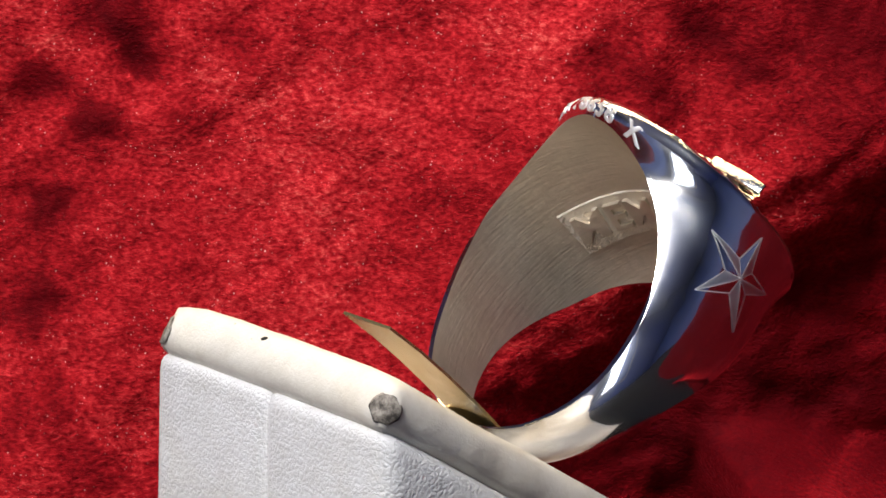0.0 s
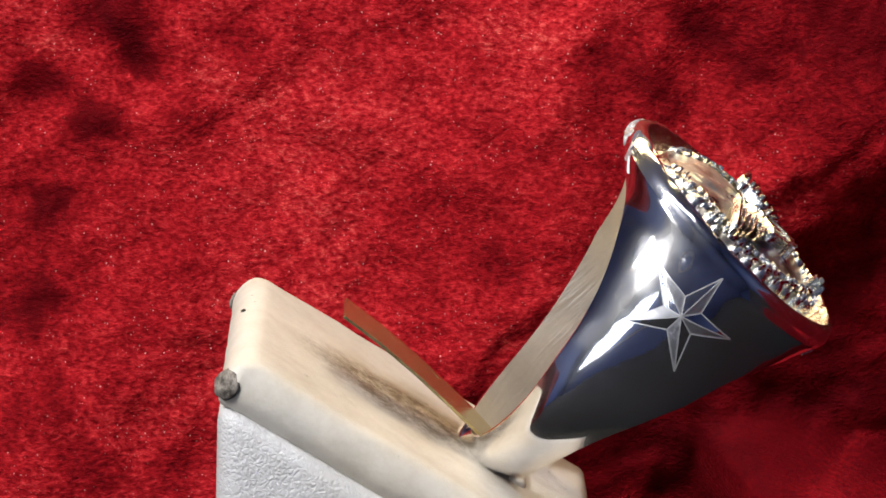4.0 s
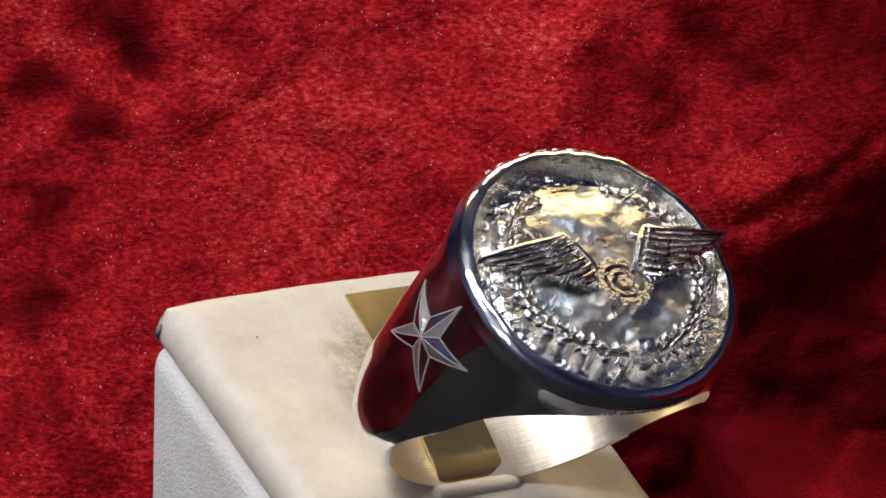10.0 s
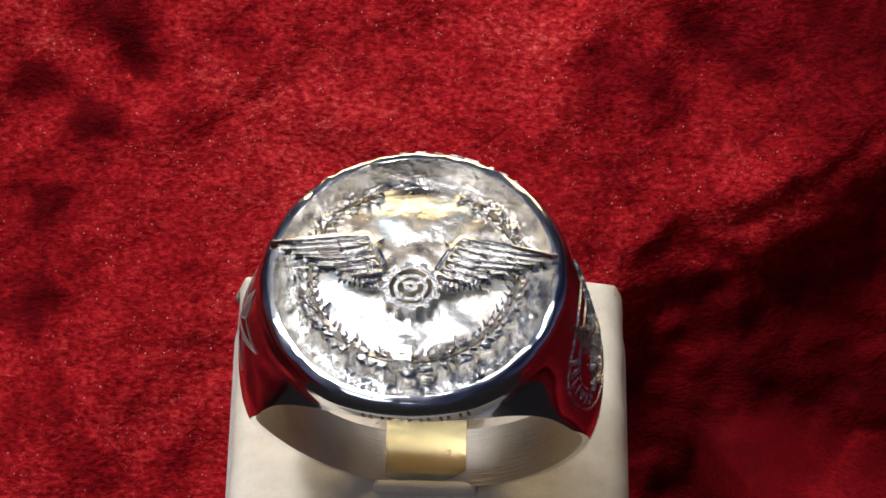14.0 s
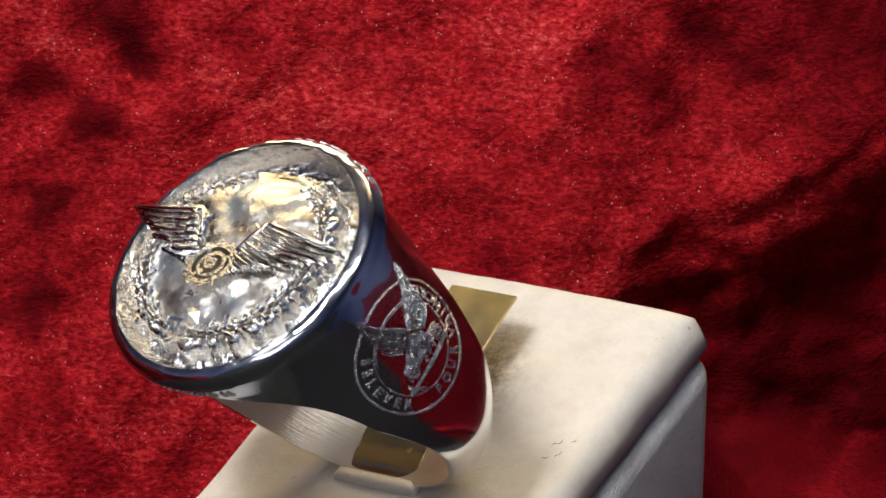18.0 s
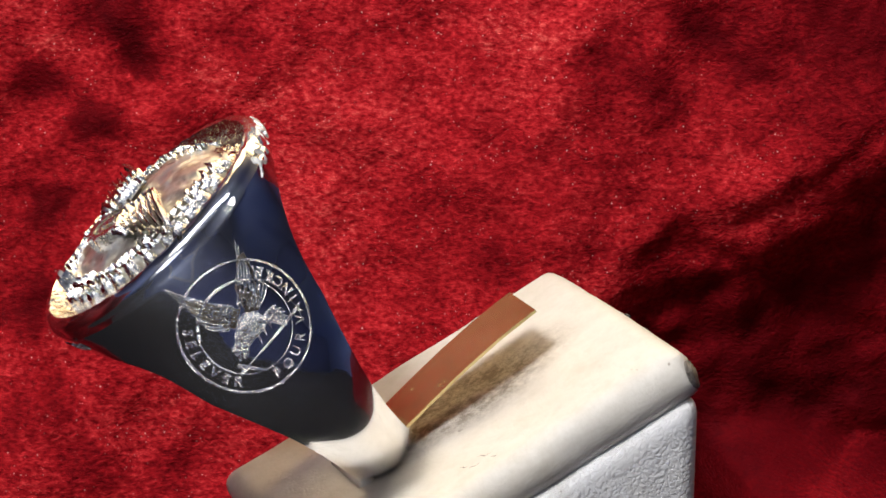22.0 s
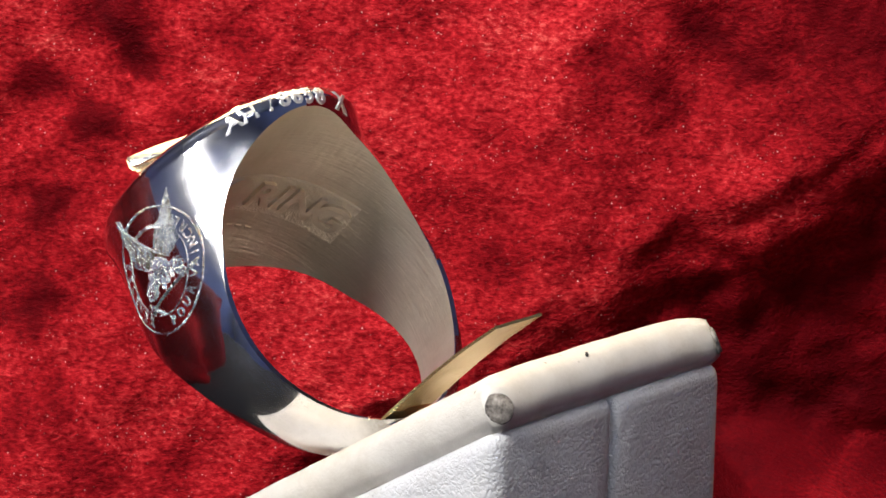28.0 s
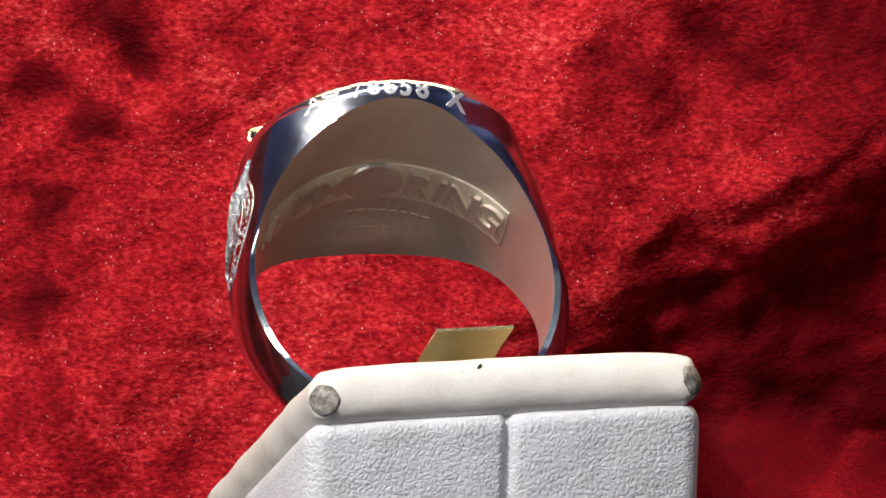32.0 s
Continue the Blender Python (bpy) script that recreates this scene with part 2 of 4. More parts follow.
def build_setting():
    # backdrop of velvet
    W = 0.5
    y0, z0 = 0.056, -0.103
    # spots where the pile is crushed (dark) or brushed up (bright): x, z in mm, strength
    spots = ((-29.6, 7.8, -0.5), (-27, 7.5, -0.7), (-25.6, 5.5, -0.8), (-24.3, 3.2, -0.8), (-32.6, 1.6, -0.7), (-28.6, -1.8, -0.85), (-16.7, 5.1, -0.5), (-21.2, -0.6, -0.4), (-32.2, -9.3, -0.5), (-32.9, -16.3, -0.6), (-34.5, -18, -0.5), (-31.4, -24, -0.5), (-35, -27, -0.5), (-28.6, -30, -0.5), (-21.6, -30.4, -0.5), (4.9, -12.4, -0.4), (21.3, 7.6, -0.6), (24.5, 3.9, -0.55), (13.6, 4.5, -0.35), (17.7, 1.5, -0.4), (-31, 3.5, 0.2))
    # broad ones, the dark at right painted shade: x, z, half sizes in mm, strength
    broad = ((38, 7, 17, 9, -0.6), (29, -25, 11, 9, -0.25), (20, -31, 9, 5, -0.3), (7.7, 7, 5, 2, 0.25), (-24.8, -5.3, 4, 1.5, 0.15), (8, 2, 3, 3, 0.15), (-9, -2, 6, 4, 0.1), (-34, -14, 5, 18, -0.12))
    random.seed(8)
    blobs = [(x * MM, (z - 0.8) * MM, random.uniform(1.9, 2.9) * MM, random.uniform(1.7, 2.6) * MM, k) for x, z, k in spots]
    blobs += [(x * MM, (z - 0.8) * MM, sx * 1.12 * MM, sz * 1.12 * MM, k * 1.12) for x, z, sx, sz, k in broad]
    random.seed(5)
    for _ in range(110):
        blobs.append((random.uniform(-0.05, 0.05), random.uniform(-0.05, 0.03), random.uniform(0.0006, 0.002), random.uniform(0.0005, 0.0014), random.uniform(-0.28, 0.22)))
    # fine mesh in the middle, coarse towards the sides
    xs = np.concatenate([np.linspace(-W / 2, -0.042, 34)[:-1], np.linspace(-0.042, 0.042, 221), np.linspace(0.042, W / 2, 34)[1:]])
    zs = np.concatenate([np.linspace(z0, -0.045, 32)[:-1], np.linspace(-0.045, 0.018, 158), np.linspace(0.018, z0 + 0.1463, 18)[1:]])

    def wave(x, z, fx, fz, seed):
        return noise.noise(Vector((x * fx, z * fz, seed)))

    rows, vals = [], []
    for z in zs:
        row = []
        for x in xs:
            x, z = float(x), float(z)
            d = 0.004 * wave(x, z, 18, 14, 1.3) + 0.0016 * wave(x, z, 70, 60, 4.1)
            d += 0.0006 * wave(x, z, 260, 240, 9.1) + 0.00022 * wave(x, z, 620, 700, 3.1)
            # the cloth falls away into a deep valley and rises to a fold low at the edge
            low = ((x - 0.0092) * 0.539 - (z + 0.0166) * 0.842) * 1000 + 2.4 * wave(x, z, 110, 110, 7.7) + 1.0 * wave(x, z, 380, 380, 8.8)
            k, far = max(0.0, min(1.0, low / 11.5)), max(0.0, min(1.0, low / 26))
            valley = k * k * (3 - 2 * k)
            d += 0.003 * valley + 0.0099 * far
            f = math.exp(-(((x - 0.036) * 0.45 + (z + 0.0375) * 0.89) / 0.0036) ** 2) * max(0.0, min(1.0, (x - 0.022) / 0.01))
            d -= 0.024 * f
            # deep hanging folds out to both sides
            side = max(0.0, min(1.0, (abs(x) - 0.042) / 0.03))
            d += side * (0.012 + 0.008 * math.sin(abs(x) * 80 + 1.2 * math.sin(z * 30)))
            # and the cloth comes forward round the stand
            d -= 0.9 * max(0.0, abs(x) - 0.075) ** 1.5 / 0.3
            row.append((x, y0 + 0.12 * z + d, z))
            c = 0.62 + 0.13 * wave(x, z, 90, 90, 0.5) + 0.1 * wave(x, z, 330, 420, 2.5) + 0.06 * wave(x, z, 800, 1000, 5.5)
            # the valley's shade is painted in as a darker pile tone
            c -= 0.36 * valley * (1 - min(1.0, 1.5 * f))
            # unseen sides get a darker colour to dim their reflection in the silver
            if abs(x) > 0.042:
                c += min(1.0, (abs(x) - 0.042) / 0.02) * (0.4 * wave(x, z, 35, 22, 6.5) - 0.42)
            vals.append(c)
        rows.append(row)
    bm, _ = grid(rows)
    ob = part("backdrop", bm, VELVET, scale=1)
    tagged(ob, "crushed red velvet cloth hanging behind the ring stand", "cloth", kind="structure")
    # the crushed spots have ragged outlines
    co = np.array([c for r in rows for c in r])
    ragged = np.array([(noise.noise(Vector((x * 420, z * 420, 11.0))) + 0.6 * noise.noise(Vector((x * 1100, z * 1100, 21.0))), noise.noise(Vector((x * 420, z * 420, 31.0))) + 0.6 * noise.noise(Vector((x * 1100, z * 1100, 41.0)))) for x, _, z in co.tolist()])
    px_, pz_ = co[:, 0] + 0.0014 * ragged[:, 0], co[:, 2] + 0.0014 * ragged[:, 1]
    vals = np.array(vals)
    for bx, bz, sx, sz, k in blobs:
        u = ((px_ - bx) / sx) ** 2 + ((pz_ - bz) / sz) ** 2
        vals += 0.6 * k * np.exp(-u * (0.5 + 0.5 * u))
    att = ob.data.attributes.new("crush_shade", "FLOAT", "POINT")
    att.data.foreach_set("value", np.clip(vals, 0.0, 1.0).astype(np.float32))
    # table and room
    table = tagged(new("table"), "dark stained wooden table under the turntable", "table", kind="structure")
    part("tabletop", box(1.2, 1.0, 0.03, pose(0, -0.1, -0.118), 0.004, 2), TABLE, table, scale=1)
    for x in (-0.55, 0.55):
        for y in (-0.55, 0.35):
            part("leg", box(0.05, 0.05, 0.767, pose(x, y, -0.5165), 0.004, 2), TABLE, table, scale=1)
    for name, s, p in (("wall_north", (4, 0.1, 2.8), (0, 1.5, 0.5)), ("wall_south", (4, 0.1, 2.8), (0, -2.5, 0.5)),
                       ("wall_east", (0.1, 3.9, 2.8), (2.05, -0.5, 0.5)), ("wall_west", (0.1, 3.9, 2.8), (-2.05, -0.5, 0.5)),
                       ("floor", (4.2, 4.1, 0.1), (0, -0.5, -0.95)), ("ceiling", (4.2, 4.1, 0.1), (0, -0.5, 1.95))):
        tagged(part(name, box(*s, pose(*p)), PLASTER, scale=1), "dim blue plaster " + name.split("_")[0], name.split("_")[0], kind="structure")

    # strip light: a row of diodes under a metal housing on two rods
    lamp = tagged(new("strip_light"), "long strip light with a row of white diodes", "lamp", kind="structure")
    part("housing", box(1.4, 0.14, 0.03, STRIP_LIGHT @ pose(0, 0, 0.02), 0.004, 2), FRAME, lamp, scale=1)
    for x in (-0.8, 0.2):
        part("rod", box(0.012, 0.012, 0.95, pose(x, -0.416, 1.425)), FRAME, lamp, scale=1)
    bm = bmesh.new()
    for i in range(45):
        x = -0.66 + 0.03 * i
        bm.faces.new([bm.verts.new(STRIP_LIGHT @ Vector((x + u, v, 0.002))) for u, v in ((-0.009, -0.055), (0.009, -0.055), (0.009, 0.055), (-0.009, 0.055))])
    part("diodes", bm, DIODE, lamp, "row of bright white diodes", smooth=False, scale=1)

    # window frame round the daylight opening
    win = tagged(new("window_1"), "white framed window with cool daylight", "window", kind="structure")
    for name, sx, sz, x, z in (("frame_post", 0.06, 1.06, -1.6, 0.75), ("frame_post", 0.06, 1.06, 0.0, 0.75), ("frame_rail", 1.54, 0.06, -0.8, 1.25), ("sill", 1.54, 0.06, -0.8, 0.25)):
        part(name, box(sx, 0.05, sz, pose(x, -2.42, z)), FRAME, win, scale=1)


build_setting()

# ---------------------------------------------------------------- turntable and stand


def build_turntable():
    root = tagged(new("turntable"), "round dark plastic turntable on a table", "turntable")
    bm = bmesh.new()
    bmesh.ops.create_cone(bm, cap_ends=True, segments=64, radius1=45, radius2=44, depth=6, matrix=pose(0, 0, -78))
    part("platter", bm, DARK, root, smooth=False)
    bm = bmesh.new()
    bmesh.ops.create_cone(bm, cap_ends=True, segments=64, radius1=40, radius2=40, depth=19, matrix=pose(0, 0, -91.4))
    part("base", bm, DARK, root, smooth=False)
    return root


SLOPE = 30.0
X0 = -0.4  # middle of the stand


def top_z(y):
    return -4.5 + (y - 14.6) * math.tan(radians(SLOPE))


def build_stand():
    root = tagged(new("ring_stand"), "white leatherette ring display stand with sloping top", "ring stand")
    back, front, thick = 13.8, -12.0, 3.8
    mid_y = (back + front) / 2
    length = (back - front) / math.cos(radians(SLOPE))
    mid = pose(X0, mid_y, top_z(mid_y) + 0.22) @ pose(0, 0, 0, SLOPE) @ pose(0, 0, -thick / 2)
    bm = box(28.3, length, thick)
    bmesh.ops.bevel(bm, geom=[e for e in bm.edges if abs(e.verts[0].co.z - e.verts[1].co.z) < 0.1], offset=1.75, segments=7, profile=0.5, affect="EDGES")
    bmesh.ops.subdivide_edges(bm, edges=[e for e in bm.edges if e.calc_length() > 6], cuts=30, use_grid_fill=True)
    for v in bm.verts:
        # soft stuffing
        v.co.z += 0.12 * noise.noise(v.co * 0.16) + 0.05 * noise.noise(v.co * 0.5)
        # it bulges along the back, between the corners
        v.co.z += 0.5 * max(0.0, 1 - (v.co.x / 14.2) ** 4) * max(0.0, min(1.0, (v.co.y - 4) / 10)) * (0.6 + 0.2 * v.co.z)
        v.co.x += 0.10 * noise.noise(v.co * 0.3 + Vector((7, 0, 0)))
        v.co.y += 0.10 * noise.noise(v.co * 0.3 + Vector((0, 9, 0)))
    # the two cut corners at the back: middle, and the way they face
    corners = ((-1, -13.6, -44), (1, 13.2, -30))
    for sx, cx, turn in corners:
        facing = (sx * math.sin(radians(-turn)), math.cos(radians(turn)), 0)
        cut_edges = bmesh.ops.bisect_plane(bm, geom=bm.verts[:] + bm.edges[:] + bm.faces[:], plane_co=(cx, length / 2 - 0.42, 0), plane_no=facing, clear_outer=True)["geom_cut"]
        bmesh.ops.edgeloop_fill(bm, edges=[e for e in cut_edges if isinstance(e, bmesh.types.BMEdge)])
    bm.transform(mid)
    pad = part("top_pad", bm, PAD_LEATHER, root, "smooth white leatherette pad with rolled edges, grey smudge")
    for sx, cx, turn in corners:
        m = mid @ pose(cx, length / 2 - 0.42, -0.25, 0, 0, sx * turn) @ pose(0, 0, 0, -90)
        bm = bmesh.new()
        bmesh.ops.create_cone(bm, cap_ends=True, segments=24, radius1=1.12, radius2=1.0, depth=0.3, matrix=m)
        bmesh.ops.subdivide_edges(bm, edges=[e for e in bm.edges if e.calc_length() > 0.25], cuts=1)
        for v in bm.verts:
            v.co += Vector((noise.noise(v.co * 1.7), noise.noise(v.co * 1.9 + Vector((3, 0, 0))), noise.noise(v.co * 1.5))) * 0.12
        part("corner_plug", bm, CORE, root, "frayed grey cut end of the rolled edge")
    bm = bmesh.new()
    bmesh.ops.create_icosphere(bm, subdivisions=1, radius=0.24, matrix=pose(1.5, 13.9, -5.2, 0, 20, 40) @ Matrix.Diagonal((1.3, 0.6, 0.6, 1)))
    part("dirt_speck", bm, STAIN, root)
    # hairline cracks in the pad's surface
    for cx, cy, turn, size in ((10.6, 0.1, 50, 1.0), (11.3, -0.8, 75, 0.7), (10.5, -1.3, 35, 0.6), (11.7, 0.5, 60, 0.5)):
        rows = []
        for i in range(9):
            u, v = (i / 8 - 0.5) * size, 0.12 * size * math.sin(i * 0.9)
            c, w = math.cos(radians(turn)), math.sin(radians(turn))
            x, y, half = cx + u * c - v * w, cy + u * w + v * c, 0.045 * math.sin((i + 0.6) / 9.2 * math.pi)
            rows.append([(x - half * w, y + half * c, top_z(y + half * c) + 0.42), (x + half * w, y - half * c, top_z(y - half * c) + 0.42)])
        crack = grid(rows)[0]
        part("hairline_crack", crack, CORE, root)
    # yellowed glue along the seam under the roll
    glue = [[(X0 - 12.5 + i * 0.5, 13.75 + 0.12 * noise.noise(Vector((i * 0.5, k, 0))) - 0.2 * (k == 0), -8.35 + 0.42 * (k - 1) * (0.6 + 0.4 * noise.noise(Vector((i * 0.3, 5, k))))) for i in range(51)] for k in range(3)]
    part("glue_line", grid(glue)[0], GLUE, root, "yellowed glue along the seam")
    # body below: one wrapped wedge with a seam down the back
    def outline(inset):
        x1, yb, yf, r = 14.5 - inset, 15.1 - inset, -10.8 + inset, max(0.35, 1.7 - inset)
        pts = []
        for cx, cy, a0 in ((x1 - r, yb - r, 0), (-x1 + r, yb - r, 90), (-x1 + r, yf + r, 180), (x1 - r, yf + r, 270)):
            if a0 == 90:
                for dx, dy in ((3.0, 0), (0.8, 0), (0.42, -0.1), (0.2, -0.4), (0.0, -0.55), (-0.2, -0.4), (-0.42, -0.1), (-0.8, 0), (-3.0, 0)):
                    pts.append((X0 + dx, yb + dy))
            for i in range(6):
                a = radians(a0 + i * 18)
                pts.append((X0 + cx + r * math.cos(a), cy + r * math.sin(a)))
        return pts
    rows = [[(x, y, -75.0) for x, y in outline(0.0)]]
    for drop, inset in ((14.0, 0.0), (1.7, 0.0), (1.1, 0.08), (0.65, 0.25), (0.3, 0.52), (0.08, 0.9), (0.0, 1.3)):
        rows.append([(x, y, top_z(y) - 3.72 - drop + 0.07 * noise.noise(Vector((x * 0.4, y * 0.4, drop)))) for x, y in outline(inset)])
    bm, vs = grid(rows, close_u=True)
    bm.faces.new(vs[-1])
    bm.faces.new(vs[0][::-1])
    part("body", bm, LEATHER, root, "white grained leatherette body with a seam down the back")
    # brass tongue and the lip of its slot
    sharp(part("clip_strip", strip_mesh(), BRASS, root, "thin aged brass spring strip"), 30)
    part("slot_lip", box(7.4, 1.3, 1.2, pose(-0.6, -5.85, top_z(-5.85) + 0.1, SLOPE), 0.45, 3), PAD_LEATHER, root)
    return root


def strip_mesh():
    path = [(6.7, -4.4), (4.0, -6.4), (1.5, -8.5), (-0.8, -10.6), (-2.6, -12.3), (-4.1, -13.9), (-4.8, -14.7), (-5.15, -15.5), (-5.2, -18)]
    half, th = 2.83, 0.22
    rows = []
    for i, (y, z) in enumerate(path):
        a, b = path[max(i - 1, 0)], path[min(i + 1, len(path) - 1)]
        n = Vector((0, -(b[1] - a[1]), b[0] - a[0])).normalized()
        if n.z < 0:
            n = -n
        up, x = n * th, -0.6
        rows.append([Vector((x - half, y, z)) + up, Vector((x + half, y, z)) + up, Vector((x + half, y, z)), Vector((x - half, y, z))])
    bm, vs = grid(rows, close_u=True)
    bm.faces.new(vs[0])
    bm.faces.new(vs[-1][::-1])
    return bm


# ---------------------------------------------------------------- the ring
# Ring space: x across the finger, z from the shank to the head, y along the hole, in mm.
HT, RI = 13.0, 11.2
RING = pose(-0.87 * MM, -11.88 * MM, -6.42 * MM, 0, 0, -6.1) @ pose(0, 0, 0, 45.3)
FACE_Y = 0.0  # the middle of the round face along the hole


def lerp(table, h):
    for (h0, a), (h1, b) in zip(table, table[1:]):
        if h <= h1:
            k = max(0.0, min(1.0, (h - h0) / (h1 - h0)))
            return a + (b - a) * k
    return table[-1][1]


LATERAL = [(-12.3, 0.5), (-12.1, 3.0), (-11.4, 5.3), (-9, 9.0), (-6, 11.3), (-3, 12.35), (0, 12.6), (4, 12.4), (8, 11.75), (10, 11.2), (11.5, 10.7), (12.0, 10.5), (HT, 9.6)]
AXIAL = [(-12.3, 2.3), (-6, 2.7), (-3, 3.2), (0, 4.2), (3, 5.5), (6, 7.1), (8, 8.3), (10, 9.5), (11.5, 10.25), (12.0, 10.35), (HT, 9.6)]
ROUND = [(-12.3, 0.0), (1.0, 0.0), (5.0, 0.1), (8.0, 0.4), (10.5, 0.9), (11.5, 1.0), (HT, 1.0)]


def ease(k):
    k = max(0.0, min(1.0, k))
    return k * k * (3 - 2 * k)


def smoothed(table, h):
    if h > HT - 1.0:
        return lerp(table, h)
    reach = min(2.2, (12.0 - h) + 0.15, h + 12.3 + 0.6)
    return sum(lerp(table, h + reach * i / 6) * (7 - abs(i)) for i in range(-6, 7)) / 49


def half_width(sx, y, h):
    """Half the width of the band at the height h; it swells more towards its front, and is trimmed on the star's side at the back."""
    w = smoothed(AXIAL, h)
    if y > 0:
        w -= (0.4 if sx > 0 else 0.85) * math.exp(-((h - 3.8) / 3.9) ** 2)
        if sx < 0:
            w -= 0.9 * ease((11.9 - h) / 2.6) * (0.4 + 0.6 * ease((h + 13) / 4))
    return w


def ring_side(sx, y, h):
    """The x of the ring's outer surface on the side sx at the height h: a domed band low down, a round head above."""
    a, k = smoothed(LATERAL, h), smoothed(ROUND, h)
    a -= sx * 0.2 * ease((10.8 - h) / 4) * ease((h + 12) / 6)
    w = half_width(sx, y, h)
    q = min(1.0, abs(y / w))
    thin = min(a, math.sqrt(max(0.0, RI * RI - h * h)) + 0.5)
    band = thin + (a - thin) * (1 - q ** 2.2)
    head = a * max(0.0, 1 - q ** 2.1) ** (1 / 2.1)
    return sx * (band + (head - band) * k)


EDGE = [(12.0, 0.0), (12.25, 0.06), (12.45, 0.15), (12.6, 0.25), (12.75, 0.4), (12.87, 0.58), (12.96, 0.8), (HT, 1.05)]


def ring_end(sy, x, h):
    """The y of the ring's outer surface at the open end sy at the height h."""
    if h >= 12.0:
        k = lerp(EDGE, h)
        return sy * (10.35 - k * 0.79) * math.sqrt(max(0.0, 1 - (x / (10.5 - k * 0.9)) ** 2))
    sx = 1 if x >= 0 else -1
    lo, hi = 0.0, half_width(sx, sy, h)
    if abs(ring_side(sx, sy * hi, h)) >= abs(x):
        return sy * hi
    for _ in range(24):
        mid = (lo + hi) / 2
        lo, hi = (mid, hi) if abs(ring_side(sx, sy * mid, h)) > abs(x) else (lo, mid)
    return sy * lo


def prism(outline, lift, place, top=None, deep=0.15):
    """A low relief from an outline in the plane; place(u, v, lift) puts a point on its surface. top: an inner outline for the chamfer."""
    bm = bmesh.new()
    top = top or outline
    lo = [bm.verts.new(place(u, v, -deep)) for u, v in outline]
    hi = [bm.verts.new(place(u, v, lift)) for u, v in top]
    n = len(lo)
    for i in range(n):
        bm.faces.new((lo[i], lo[(i + 1) % n], hi[(i + 1) % n], hi[i]))
    bm.faces.new(hi)
    return bm


def joined(pieces):
    """Several bmeshes of one part as one."""
    out = bmesh.new()
    for b in pieces:
        me = bpy.data.meshes.new("piece")
        b.to_mesh(me)
        b.free()
        out.from_mesh(me)
        bpy.data.meshes.remove(me)
    return out


def blade(x0, y0, x1, y1, w0, w1, curve=0.0, n=8):
    """A feather's or leaf's outline from its root to its tip."""
    d = Vector((x1 - x0, y1 - y0))
    side = Vector((-d.y, d.x)).normalized()
    left, right = [], []
    for i in range(n + 1):
        k = i / n
        c = Vector((x0, y0)) + d * k + side * curve * math.sin(k * math.pi)
        w = (w0 + (w1 - w0) * k) * (1 - k ** 6) ** 0.5 / 2
        left.append(tuple(c + side * w))
        right.append(tuple(c - side * w))
    return left + right[::-1][1:]


def shrunk(outline, k, about=None):
    """The outline drawn towards its spine, for a chamfered top."""
    n = len(outline)
    out = []
    for i in range(n):
        a, b, c = (Vector(outline[j % n]) for j in (i - 1, i, i + 1))
        e = (c - a)
        if e.length < 1e-6:
            out.append(outline[i])
            continue
        nrm = Vector((-e.y, e.x)).normalized()
        out.append(tuple(b + nrm * k))
    return out


def letter(text, size):
    """The mesh of some writing in the built-in font, centred, as lists of points and faces."""
    cu = bpy.data.curves.new("letter", "FONT")
    cu.body, cu.size, cu.align_x, cu.align_y, cu.extrude, cu.resolution_u, cu.offset = text, size, "CENTER", "CENTER", 0.5, 3, 0.018 * size
    ob = new("letter", cu)
    dg = bpy.context.evaluated_depsgraph_get()
    dg.update()
    me = bpy.data.meshes.new_from_object(ob.evaluated_get(dg))
    pts, faces = [v.co.copy() for v in me.vertices], [tuple(f.vertices) for f in me.polygons]
    bpy.data.objects.remove(ob)
    bpy.data.curves.remove(cu)
    bpy.data.meshes.remove(me)
    return pts, faces


def writing(pts, faces, place, lift):
    bm = bmesh.new()
    vs = [bm.verts.new(place(p.x, p.y, lift if p.z > 0 else -0.04)) for p in pts]
    for f in faces:
        try:
            bm.faces.new([vs[i] for i in f])
        except ValueError:
            pass
    return bm


